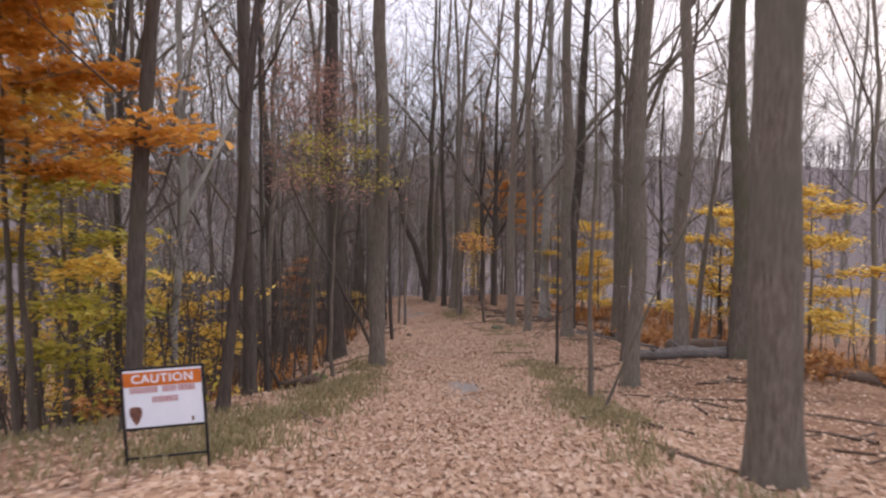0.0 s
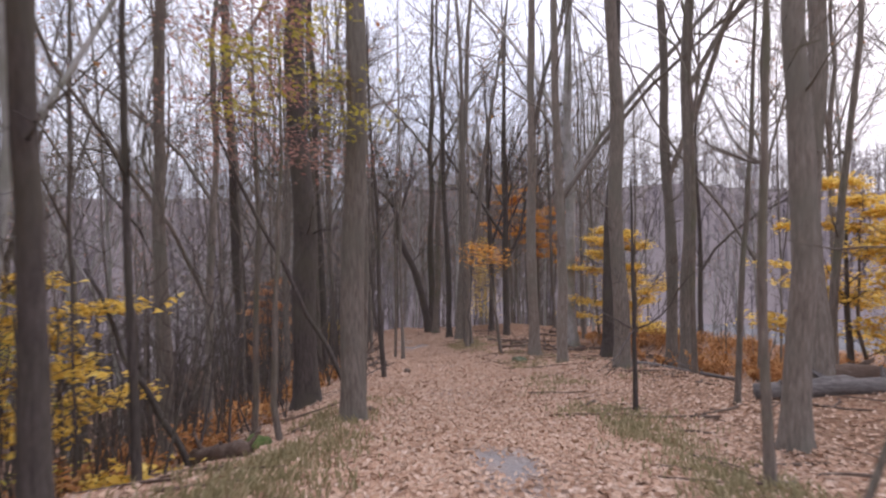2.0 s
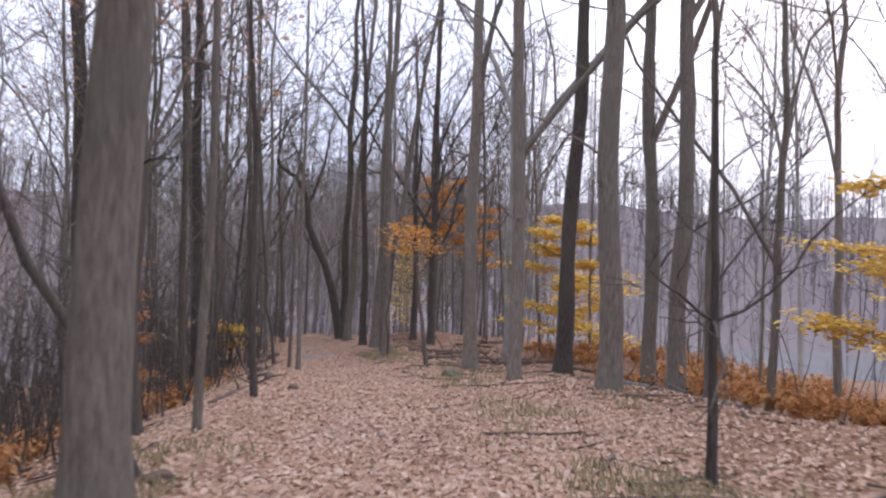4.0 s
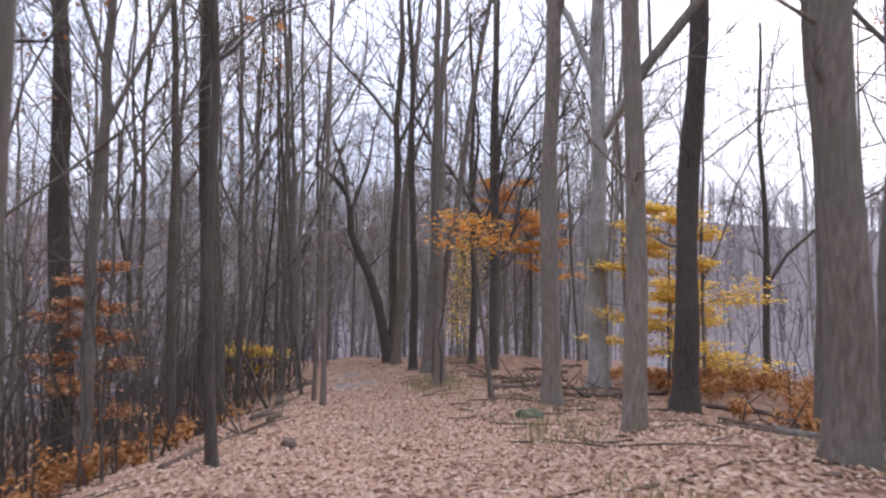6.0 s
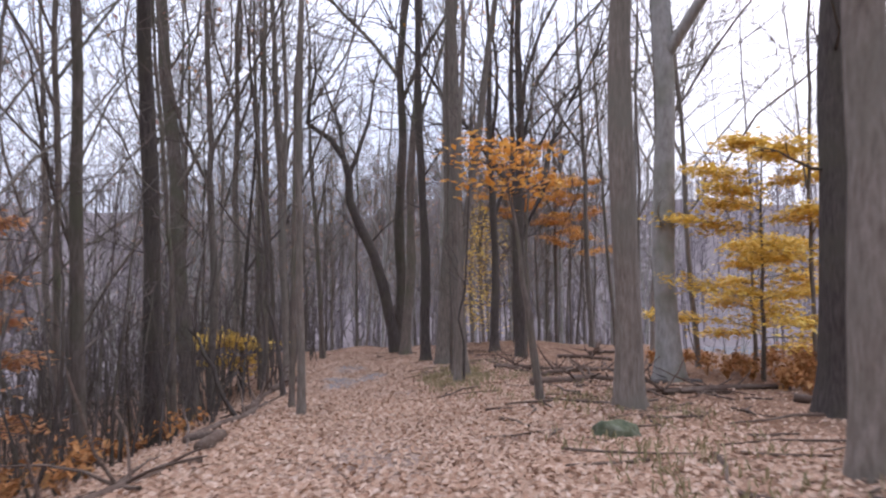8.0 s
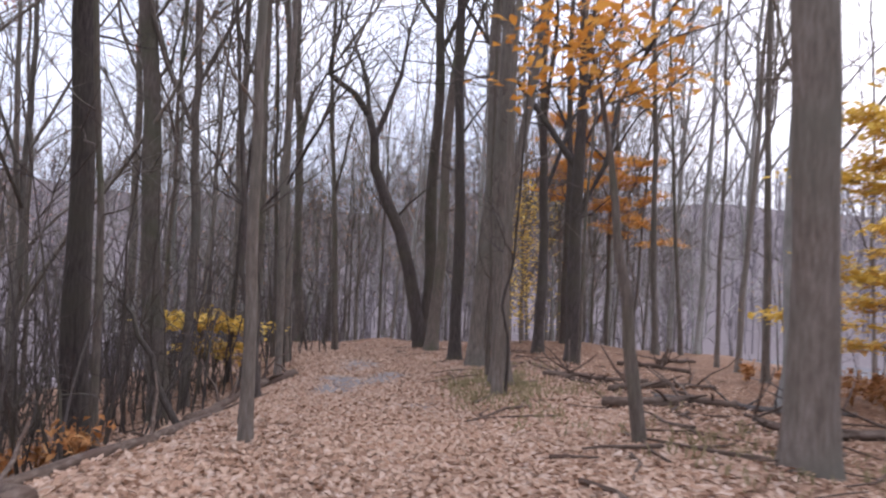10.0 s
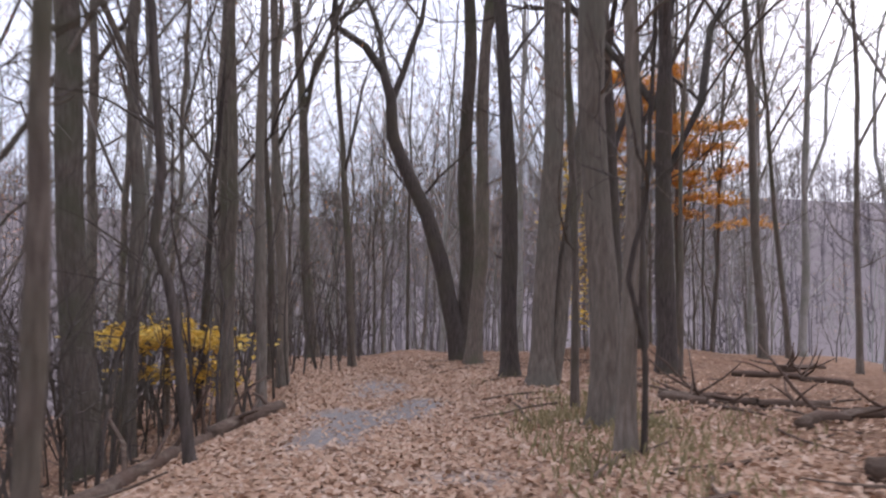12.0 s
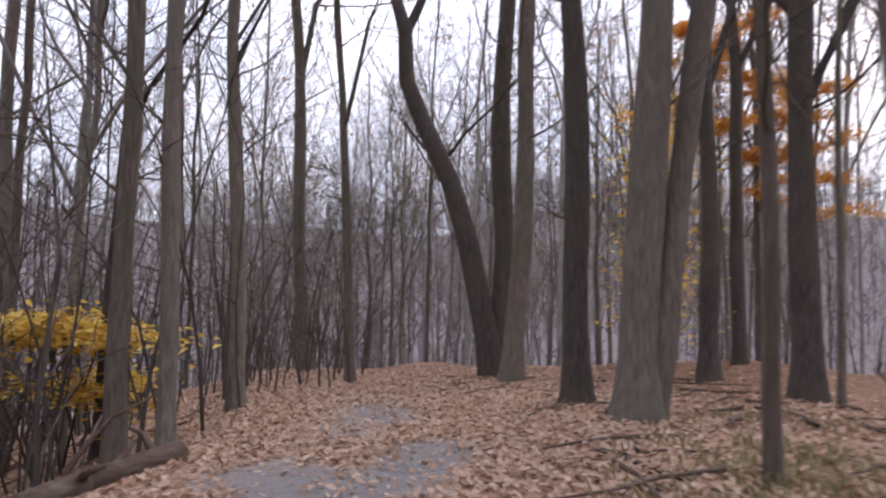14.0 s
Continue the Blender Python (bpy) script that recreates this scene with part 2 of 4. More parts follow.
def land(x, y):
    x, y = np.asarray(x, float), np.asarray(y, float)
    z = sum(np.interp(y + d, SPINE_Y, SPINE_Z) for d in (-1.5, -0.5, 0.5, 1.5)) / 4
    side = x - centre(y)
    left, right = np.maximum(0, -np.interp(y, [26, 31, 36, 40], [1.75, 1.15, 1.25, 1.6]) - side), np.maximum(0, x - np.interp(y, [10, 18, 26, 32], [9, 5, 5.5, 10]))
    a = np.interp(y, [0, 5, 9, 12, 27, 33, 40], [0.04, 0.05, 0.2, 0.34, 0.36, 0.4, 0.3])
    drop = 11 * (1 - np.exp(-a * left / 11)) + 8 * (1 - np.exp(-0.13 * right / 8)) + 10 * (1 - np.exp(-0.30 * np.maximum(0, y - 46) / 10))
    z = z - np.minimum(drop, 13)
    z = z + 0.18 * step(0.9, 2.2, side) * step(24, 29, y) + 0.28 * np.exp(-((x - 6.5) / 2.5) ** 2 - ((y - 14) / 3) ** 2)
    z = z + 0.2 * step(1.0, 2.0, -side) * (1 - step(6, 11, y)) - 0.14 * step(1.2, 2.6, side) * (1 - step(11, 16, y))
    z = z + 0.3 * np.exp(-((x - 3.8) / 1.7) ** 2 - ((y - 20.5) / 3) ** 2) + 0.36 * np.exp(-((x + 3.4) / 1.5) ** 2 - ((y - 10.3) / 3) ** 2)
    z = z + 0.4 * np.exp(-((x - 4) / 3) ** 2 - ((y - 43) / 2.5) ** 2)
    rough_ground = 0.35 + 0.65 * step(1.0, 3.0, np.abs(side))
    z = z + 0.07 * ripple(x, y) * rough_ground
    far = np.hypot(x * 0.9, y - 15)
    return z + 40 * step(85, 250, far) + 2.5 * np.sin(x / 37) * step(80, 160, far) + 1.8 * np.sin(x / 14 + 1) * step(140, 230, far)


def height(x, y):
    return float(land(x, y))


def spread(lo, hi, fine_lo, fine_hi, fine, growth=1.22):
    inner = list(np.arange(fine_lo, fine_hi + 1e-6, fine))
    up, down, s = [inner[-1]], [inner[0]], fine
    while up[-1] < hi:
        s *= growth
        up.append(up[-1] + min(s, 60))
    s = fine
    while down[-1] > lo:
        s *= growth
        down.append(down[-1] - min(s, 60))
    return np.array(down[:0:-1] + inner + up[1:])


def mesh_object(name, verts, faces, mat, parent=None, label="", smooth=True):
    me = bpy.data.meshes.new(name)
    me.from_pydata(verts, [], faces)
    if smooth:
        me.polygons.foreach_set("use_smooth", np.ones(len(me.polygons), bool))
    me.materials.append(mat)
    ob = new(name, me)
    if parent is not None:
        ob.parent = parent
    if label:
        ob["label"] = label
    return ob


def part(name, bm, mat, parent=None, label="", smooth=False):
    me = bpy.data.meshes.new(name)
    bm.to_mesh(me)
    bm.free()
    if smooth:
        me.polygons.foreach_set("use_smooth", np.ones(len(me.polygons), bool))
    me.materials.append(mat)
    ob = new(name, me)
    if parent is not None:
        ob.parent = parent
    if label:
        ob["label"] = label
    return ob


def bareness(x, y):
    """How far the grey paving shows through the leaves: a thin trodden line and some swept patches."""
    side = np.abs(x - centre(y) + 0.12 * np.sin(1.1 * y))
    line = 1 - step(0.28, 0.78, side + 0.22 * ripple(x * 1.3, y * 1.3))
    worn = sum(k * np.exp(-((y - c) / w) ** 2) for c, w, k in ((17.2, 0.8, 0.45), (24.2, 1.2, 0.4), (38.2, 1.6, 0.45)))
    patches = ((0.42, 10.9, 0.36, 1.2, 1.0), (-0.2, 30.8, 0.5, 0.3, 0.7), (-1.58, 32.7, 0.42, 1.2, 1.1), (-1.78, 33.9, 0.46, 0.7, 1.2), (-1.0, 34.6, 0.42, 1.2, 1.1), (-1.9, 37.0, 0.6, 1.6, 0.75))
    swept = sum(k * np.exp(-(np.maximum(0, np.hypot((x - a) / u, (y - c) / w) + 0.5 * ripple(x * 2, y * 2) - 0.45) / 0.5) ** 2) for a, c, u, w, k in patches)
    return np.clip(line * worn + swept, 0, 1)


def build_ground():
    xs, ys = spread(-900, 900, -7, 8, 0.2), spread(-500, 1100, -3, 46, 0.25)
    gx, gy = np.meshgrid(xs, ys)
    gz = land(gx, gy)
    verts = np.stack([gx, gy, gz], -1).reshape(-1, 3)
    w, h = len(xs), len(ys)
    i = (np.arange(h - 1)[:, None] * w + np.arange(w - 1)).ravel()
    faces = np.stack([i, i + 1, i + w + 1, i + w], -1)
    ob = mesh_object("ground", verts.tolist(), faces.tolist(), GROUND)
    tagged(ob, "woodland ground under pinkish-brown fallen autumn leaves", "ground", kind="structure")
    # off also covers the crest where the path ends
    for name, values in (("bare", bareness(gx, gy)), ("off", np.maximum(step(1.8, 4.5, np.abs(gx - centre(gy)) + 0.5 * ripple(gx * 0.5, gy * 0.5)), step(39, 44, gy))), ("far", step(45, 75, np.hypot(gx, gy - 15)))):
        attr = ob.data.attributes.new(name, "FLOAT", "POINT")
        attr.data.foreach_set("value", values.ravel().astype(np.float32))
    return ob


ground = build_ground()

# ---- trees ----


SLEEVES = {}


def tube(pts, radii, sides, verts, faces, cap=True):
    """Sweep a ring along pts and add it to verts and faces."""
    pts, radii = np.asarray(pts, float), np.asarray(radii, float)
    d = np.gradient(pts, axis=0)
    d /= np.linalg.norm(d, axis=1)[:, None] + 1e-9
    ref = np.where(np.abs(d[:, 2:]) > 0.9, [[1.0, 0, 0]], [[0, 0, 1.0]])
    u = np.cross(d, ref)
    u /= np.linalg.norm(u, axis=1)[:, None] + 1e-9
    v = np.cross(d, u)
    a = np.arange(sides) * 2 * np.pi / sides
    ring = pts[:, None] + radii[:, None, None] * (np.cos(a)[None, :, None] * u[:, None] + np.sin(a)[None, :, None] * v[:, None])
    o, n = len(verts), len(pts)
    verts.extend(ring.reshape(-1, 3).tolist())
    key = (n, sides)
    if key not in SLEEVES:
        q = np.arange(sides)
        one = np.stack([q, (q + 1) % sides, (q + 1) % sides + sides, q + sides], -1)
        SLEEVES[key] = (one[None] + sides * np.arange(n - 1)[:, None, None]).reshape(-1, 4)
    faces.extend((SLEEVES[key] + o).tolist())
    if cap and sides > 3:
        faces.append(tuple(o + (n - 1) * sides + q for q in range(sides)))


def wander(rng, start, way, length, n, bend, up=0.0):
    """A crooked line that leaves start along way."""
    pts, d = [np.array(start, float)], np.array(way, float)
    d /= np.linalg.norm(d)
    for _ in range(n):
        d = d + rng.normal(0, bend, 3) + np.array([0, 0, up])
        d /= np.linalg.norm(d)
        pts.append(pts[-1] + d * length / n)
    return np.array(pts)


def leaf_quads(rng, spots, size, verts, faces, flat=0.5):
    """A folded leaf of four triangles at each spot."""
    p = np.array(spots).reshape(-1, 3)
    n = len(p)
    yaw, tilt, s = rng.uniform(0, 6.283, n), rng.normal(0, flat, n), size * rng.uniform(0.6, 1.35, n)[:, None]
    ax = np.stack([np.cos(yaw), np.sin(yaw), np.sin(tilt)], -1) * s
    ay = np.stack([-np.sin(yaw), np.cos(yaw), rng.normal(0, flat, n)], -1) * 0.33 * s
    lift = s * np.array([[0, 0, 0.16]])
    o = len(verts)
    verts.extend(np.stack([p - ax * 0.5, p + ay + lift, p + ax * 0.55, p - ay + lift], 1).reshape(-1, 3).tolist())
    k = o + 4 * np.arange(n)[:, None]
    faces.extend(np.concatenate([k + [0, 2, 1], k + [0, 3, 2]]).tolist())


def limb_mesh(rng, start, way, length, r, sub, twigs, verts, faces, tips, up=0.04):
    line = wander(rng, start, way, length, 7, 0.16, up)
    tube(line, np.linspace(r, r * 0.22, 8), 6, verts, faces)
    for _ in range(sub):
        f = rng.uniform(0.2, 1.0)
        i = min(6, int(f * 7))
        d = line[i + 1] - line[i]
        d = d / np.linalg.norm(d) + rng.normal(0, 0.6, 3) + np.array([0, 0, 0.25])
        ln = length * rng.uniform(0.25, 0.5) * (1.15 - 0.6 * f)
        s2 = wander(rng, line[i], d, ln, 4, 0.2, up)
        tube(s2, np.linspace(r * 0.36, r * 0.12, 5), 4, verts, faces, False)
        for _ in range(twigs):
            j = rng.integers(1, 5)
            d2 = rng.normal(0, 0.7, 3) + (s2[j] - s2[j - 1]) / np.linalg.norm(s2[j] - s2[j - 1]) + np.array([0, 0, 0.2])
            s3 = wander(rng, s2[j], d2, ln * rng.uniform(0.3, 0.7), 3, 0.22, 0.03)
            tube(s3, np.linspace(max(0.006, r * 0.13), 0.004, 4), 3, verts, faces, False)
            tips.append(s3[-1])
            tips.append(s3[2])


LABELS = {"bark_grey": "bare grey-barked forest tree standing in fallen leaves", "bark_dark": "bare dark-barked forest tree with rough trunk",
          "bark_brown": "bare brown-barked forest tree with furrowed trunk", "bark_pale": "bare smooth pale-barked forest tree"}


def tree(x, y, dia, lean=0.0, bark=None, tall=None, seed=1, forks=0, clear=0.45, limbs=9, sub=5, twigs=4, flare=1.5, bow=0.0,
         leaf=None, leaves=0, label="", lean_y=0.0, sink=0.12, group="trees of the wood", at_origin=False, crook=0.038, leaf_size=0.09, kink=None, stubs=3):
    """A woodland tree: crooked tapered trunk with root flare, limbs with twigs, a few last leaves. lean and bow: metres sideways per metre of height."""
    rng = np.random.default_rng(seed)
    bark = bark or BARK_GREY
    tall = tall or min(24, 9 + dia * 38)
    root = tagged(new("tree"), label or LABELS.get(bark.name, "bare forest tree"), "tree", group)
    if not at_origin:
        root.location = (x, y, height(x, y))
    n = 28
    h = np.linspace(0, 1, n) ** 1.35 * tall
    wob = np.cumsum(rng.normal(0, crook * tall / 18, (n, 2)), axis=0) * np.linspace(0, 0.8, n)[:, None]
    sway = (0.02 + 0.07 * min(dia, 0.4)) * rng.uniform(0.5, 1.2, 2)
    turn, bend = rng.uniform(0, 6.283, 2), rng.uniform(4.5, 8.5, 2)
    wob += sway * (np.sin(h[:, None] * 6.283 / bend + turn) - np.sin(turn)) * np.minimum(1, h / 2)[:, None]
    if kink:
        wob[:, 0] += kink[1] * np.exp(-((h - kink[0]) / 0.32) ** 2)
    line = np.stack([lean * h + bow * np.sin(np.pi * np.minimum(h / 7, 1)) + wob[:, 0], lean_y * h + wob[:, 1], h - sink], -1)
    rad = dia / 2 * (1 - 0.72 * (h / tall)) * (1 + (flare - 1) * np.exp(-h / (0.7 * dia + 0.06)))
    rad *= 1 + 0.05 * np.sin(h * rng.uniform(1.2, 2.2) + seed) + rng.normal(0, 0.022, n)
    v, f = [], []
    sides = 14 if dia > 0.2 else 8
    tube(line, rad, sides, v, f)
    # buttress roots make the foot uneven
    v = np.array(v)
    ang = np.arctan2(v[:, 1] - np.repeat(line[:, 1], sides), v[:, 0] - np.repeat(line[:, 0], sides))
    push = 1 + 0.2 * np.sin(ang * 4 + seed) * np.exp(-np.repeat(h, sides) / (dia * 0.9 + 0.05)) + 0.03 * np.sin(ang * 3 + np.repeat(h, sides) * 1.3)
    c = np.repeat(line, sides, axis=0)
    v[:, :2] = c[:, :2] + (v[:, :2] - c[:, :2]) * push[:, None]
    mesh_object("trunk", v.tolist(), f, bark, root)
    for _ in range(stubs):
        k = int(np.searchsorted(h, min(rng.uniform(1.6, 6.5), clear * tall)))
        a = rng.uniform(0, 6.283)
        v, f = [], []
        limb_mesh(rng, line[k], (math.cos(a), math.sin(a), rng.uniform(0.1, 0.9)), rng.uniform(0.5, 1.9), 0.012 + 0.03 * dia, 3, 2, v, f, [])
        mesh_object("dead_branch", v, f, bark, root)
    tips = []
    for i in range(limbs):
        t = clear + (0.97 - clear) * (i + rng.uniform(0, 0.9)) / limbs
        k = min(n - 2, int(np.searchsorted(h, t * tall)))
        s = (t * tall - h[k - 1]) / (h[k] - h[k - 1])
        start = line[k - 1] * (1 - s) + line[k] * s
        az = i * 2.4 + rng.uniform(-0.5, 0.5)
        is_fork = i < forks
        rise = rng.uniform(1.6, 2.4) if is_fork else rng.uniform(0.75, 1.7)
        ln = tall * (1 - t) * 0.95 if is_fork else tall * (0.16 + 0.22 * (1 - t)) * rng.uniform(0.7, 1.2)
        r = rad[k] * (0.62 if is_fork else rng.uniform(0.2, 0.34))
        v, f = [], []
        limb_mesh(rng, start, (math.cos(az), math.sin(az), rise), ln, r, sub + (3 if is_fork else 0), twigs, v, f, tips)
        mesh_object("limb", v, f, bark, root)
    if leaves:
        v, f = [], []
        pick = rng.integers(0, len(tips), leaves)
        spots = [tips[q] + rng.normal(0, 0.16, 3) for q in pick]
        leaf_quads(rng, spots, leaf_size, v, f, 0.6)
        mesh_object("leaves", v, f, leaf, root, "last autumn leaves")
    return root


def sapling_tree(x, y, tall, leaf, seed, spreadr=1.6, low=0.25, layers=9, per=170, dia=0.05, size=0.115, label="", lean=0.0, category="tree", puff=1.0):
    """An understorey tree whose leaves lie in flat sprays."""
    rng = np.random.default_rng(seed)
    root = tagged(new("understorey_tree"), label, category, "leafy understorey")
    root.location = (x, y, height(x, y))
    n = 10
    h = np.linspace(0, tall, n)
    line = np.stack([lean * h + np.cumsum(rng.normal(0, 0.03, n)), np.cumsum(rng.normal(0, 0.03, n)), h - 0.1], -1)
    v, f = [], []
    tube(line, np.linspace(dia, 0.008, n), 7, v, f)
    mesh_object("stem", v, f, BARK_BROWN, root)
    for i in range(layers):
        t = low + (0.98 - low) * (i + rng.uniform(0, 0.8)) / layers
        p = np.array([np.interp(t * tall, h, line[:, q]) for q in range(3)])
        az = i * 2.4 + rng.uniform(-0.4, 0.4)
        ln = spreadr * (1.15 - 0.75 * t) * rng.uniform(0.7, 1.2)
        spray = wander(rng, p, (math.cos(az), math.sin(az), 0.28), ln, 6, 0.09, -0.03)
        v, f = [], []
        tube(spray, np.linspace(0.012, 0.004, 7), 4, v, f, False)
        spots = []
        for _ in range(5):
            j = rng.integers(2, 7)
            tw = wander(rng, spray[j - 1], (math.cos(az + rng.normal(0, 0.7)), math.sin(az + rng.normal(0, 0.7)), 0.05), ln * 0.45, 3, 0.12)
            tube(tw, np.linspace(0.006, 0.003, 4), 3, v, f, False)
            spots += [tw[q] for q in (1, 2, 3)]
        limb = mesh_object("limb", v, f, BARK_BROWN, root)
        v, f = [], []
        base = spots + list(spray[2:])
        leaf_quads(rng, [base[rng.integers(0, len(base))] + rng.normal(0, puff, 3) * (0.2, 0.2, 0.05 * puff) for _ in range(int(per * 2.6))], size, v, f, 0.28)
        mesh_object("leaves", v, f, leaf, limb, "thin autumn leaves in flat sprays")
    return root


# ---- the trees along the path ----
tree(2.90, 5.60, 0.44, -0.045, BARK_GREY, seed=11, flare=1.3, clear=0.5)
tree(6.75, 14.30, 0.42, -0.030, BARK_BROWN, seed=12)
tree(5.71, 15.00, 0.34, -0.024, BARK_GREY, seed=13)
tree(3.59, 12.00, 0.29, 0.008, BARK_GREY, seed=14)
tree(2.43, 10.30, 0.10, -0.014, BARK_BROWN, seed=15, tall=6, limbs=6)
tree(2.69, 14.60, 0.09, -0.007, BARK_DARK, seed=16, tall=3.6, limbs=4, clear=0.35)
tree(-3.05, 6.20, 0.18, 0.083, BARK_DARK, seed=17, tall=13)
tree(-5.89, 10.00, 0.17, 0.009, BARK_BROWN, seed=18, tall=11)
tree(-2.83, 9.37, 0.20, -0.010, BARK_DARK, seed=19, tall=13, clear=0.3)
tree(-3.11, 11.33, 0.10, -0.006, BARK_DARK, seed=20, tall=9, limbs=8, clear=0.3)
tree(-2.69, 7.74, 0.15, 0.098, BARK_DARK, seed=21, tall=11)
tree(-3.16, 19.50, 0.56, -0.028, BARK_DARK, seed=22, forks=1)
tree(-1.41, 14.07, 0.35, 0.008, BARK_GREY, seed=23)
tree(-1.66, 17.50, 0.11, 0.004, BARK_GREY, seed=24, tall=14)
tree(7.69, 17.30, 0.15, -0.017, BARK_DARK, seed=25, tall=3.6, limbs=3, clear=0.5)
tree(-5.6, 11.0, 0.15, 0.03, BARK_DARK, seed=26, tall=12)
tree(-4.9, 10.2, 0.11, 0.02, BARK_BROWN, seed=27, tall=10, clear=0.3)
tree(6.42, 16.00, 0.17, 0.081, BARK_BROWN, seed=28, tall=9, limbs=6)
tree(4.15, 14.50, 0.10, 0.054, BARK_BROWN, seed=29, tall=9)
tree(5.36, 26.02, 0.44, 0.041, BARK_DARK, seed=30)
tree(3.12, 22.25, 0.28, -0.024, BARK_GREY, seed=31, forks=1, clear=0.2)
tree(3.07, 26.90, 0.37, -0.002, BARK_GREY, seed=32, forks=1, clear=0.3)
tree(5.22, 31.00, 0.47, -0.002, BARK_PALE, seed=33, clear=0.26, forks=2, limbs=12, sub=7)
tree(1.06, 30.78, 0.05, 0.026, BARK_DARK, seed=34, tall=6, limbs=4, kink=(1.4, -0.13), clear=0.3)
tree(2.79, 40.81, 0.33, -0.02, BARK_DARK, seed=35, tall=15, leaf=LEAF_ORANGE, leaves=420, clear=0.28, forks=3)
tree(3.41, 38.75, 0.38, 0.005, BARK_DARK, seed=36, tall=17, forks=4, clear=0.2, limbs=13, sub=8, leaf=LEAF_ORANGE, leaves=260)
tree(-1.80, 28.49, 0.10, 0.010, BARK_BROWN, seed=38, tall=10)
tree(-1.47, 27.60, 0.12, -0.002, BARK_GREY, seed=39)
tree(-2.57, 31.49, 0.11, -0.095, BARK_DARK, seed=40, tall=9, limbs=7, clear=0.3, kink=(2.1, -0.12))
tree(-5.50, 34.60, 0.42, -0.080, BARK_BROWN, seed=41, clear=0.45)
tree(-4.73, 30.50, 0.36, -0.042, BARK_DARK, seed=42)
tree(-4.18, 30.00, 0.11, -0.047, BARK_BROWN, seed=43, tall=12)
tree(-5.0, 36.80, 0.13, 0.05, BARK_DARK, seed=44, tall=11, clear=0.28, forks=2)
tree(-3.91, 38.00, 0.21, -0.029, BARK_GREY, seed=45, clear=0.26, forks=2, limbs=12, sub=7)
tree(-3.49, 42.20, 0.21, -0.059, BARK_BROWN, seed=46, clear=0.32, forks=1, limbs=12, sub=7, tall=14)
tree(-4.25, 27.00, 0.20, -0.024, BARK_BROWN, seed=47)
tree(-7.40, 29.00, 0.52, -0.057, BARK_DARK, seed=48)
tree(-1.54, 20.70, 0.13, -0.059, BARK_DARK, seed=49, tall=9)
tree(3.92, 19.50, 0.36, -0.002, BARK_GREY, seed=50)
tree(6.73, 24.00, 0.35, -0.015, BARK_GREY, seed=51, forks=1, clear=0.25)
tree(6.51, 22.30, 0.37, 0.004, BARK_GREY, seed=52, clear=0.32, forks=1, limbs=12, sub=7)
tree(5.61, 19.60, 0.15, -0.008, BARK_BROWN, seed=53, clear=0.38, forks=2, limbs=12, sub=7)
tree(0.35, 37.20, 0.30, -0.031, BARK_DARK, seed=54, flare=1.7, clear=0.24, limbs=12)
tree(0.80, 36.26, 0.36, 0.020, BARK_GREY, seed=55, flare=1.9, clear=0.22, limbs=13)
tree(0.95, 36.30, 0.27, 0.135, BARK_GREY, seed=56, flare=1.0, clear=0.28)
tree(1.09, 32.29, 0.29, -0.014, BARK_GREY, seed=57, flare=1.9)
tree(0.95, 30.83, 0.13, 0.023, BARK_GREY, seed=58, flare=1.9, clear=0.3)
tree(0.95, 33.48, 0.10, -0.015, BARK_BROWN, seed=59, tall=12)
tree(3.44, 38.00, 0.10, 0.028, BARK_BROWN, seed=61, tall=12)
tree(3.82, 42.44, 0.27, -0.01, BARK_DARK, seed=62, clear=0.28, forks=2)
tree(-0.39, 41.00, 0.35, 0.044, BARK_BROWN, seed=64, clear=0.32, forks=1, limbs=12, sub=7)
tree(-0.65, 42.00, 0.41, 0.006, BARK_BROWN, seed=65, clear=0.38, forks=2, limbs=12, sub=7)
tree(-3.40, 35.45, 0.18, -0.007, BARK_GREY, seed=66)
tree(-4.25, 36.10, 0.14, -0.012, BARK_BROWN, seed=67, clear=0.3)
tree(-4.71, 39.50, 0.15, -0.045, BARK_BROWN, seed=68, clear=0.38, forks=1, limbs=12, sub=7)
tree(-3.95, 35.55, 0.20, -0.022, BARK_BROWN, seed=69, tall=15, clear=0.35)
tree(-5.33, 45.00, 0.35, -0.063, BARK_BROWN, seed=70, clear=0.32, forks=1, limbs=12, sub=7)
tree(6.58, 42.00, 0.22, -0.027, BARK_GREY, seed=71, clear=0.38, forks=2, limbs=12, sub=7)
tree(9.37, 46.00, 0.24, 0.027, BARK_PALE, seed=72, clear=0.26, forks=1, limbs=12, sub=7)
tree(7.38, 38.00, 0.16, 0.063, BARK_GREY, seed=73, clear=0.32, forks=2, limbs=12, sub=7)
tree(6.63, 35.00, 0.17, -0.013, BARK_GREY, seed=74, clear=0.38, forks=1, limbs=12, sub=7)
tree(7.13, 34.00, 0.15, -0.064, BARK_GREY, seed=75, clear=0.26, forks=2, limbs=12, sub=7)
tree(7.68, 40.00, 0.14, -0.002, BARK_GREY, seed=76, clear=0.32, forks=1, limbs=12, sub=7)
tree(8.08, 44.00, 0.16, -0.061, BARK_BROWN, seed=77, clear=0.38, forks=2, limbs=12, sub=7)
tree(12.60, 36.00, 0.28, -0.018, BARK_DARK, seed=78, clear=0.26, forks=1, limbs=12, sub=7, tall=13)


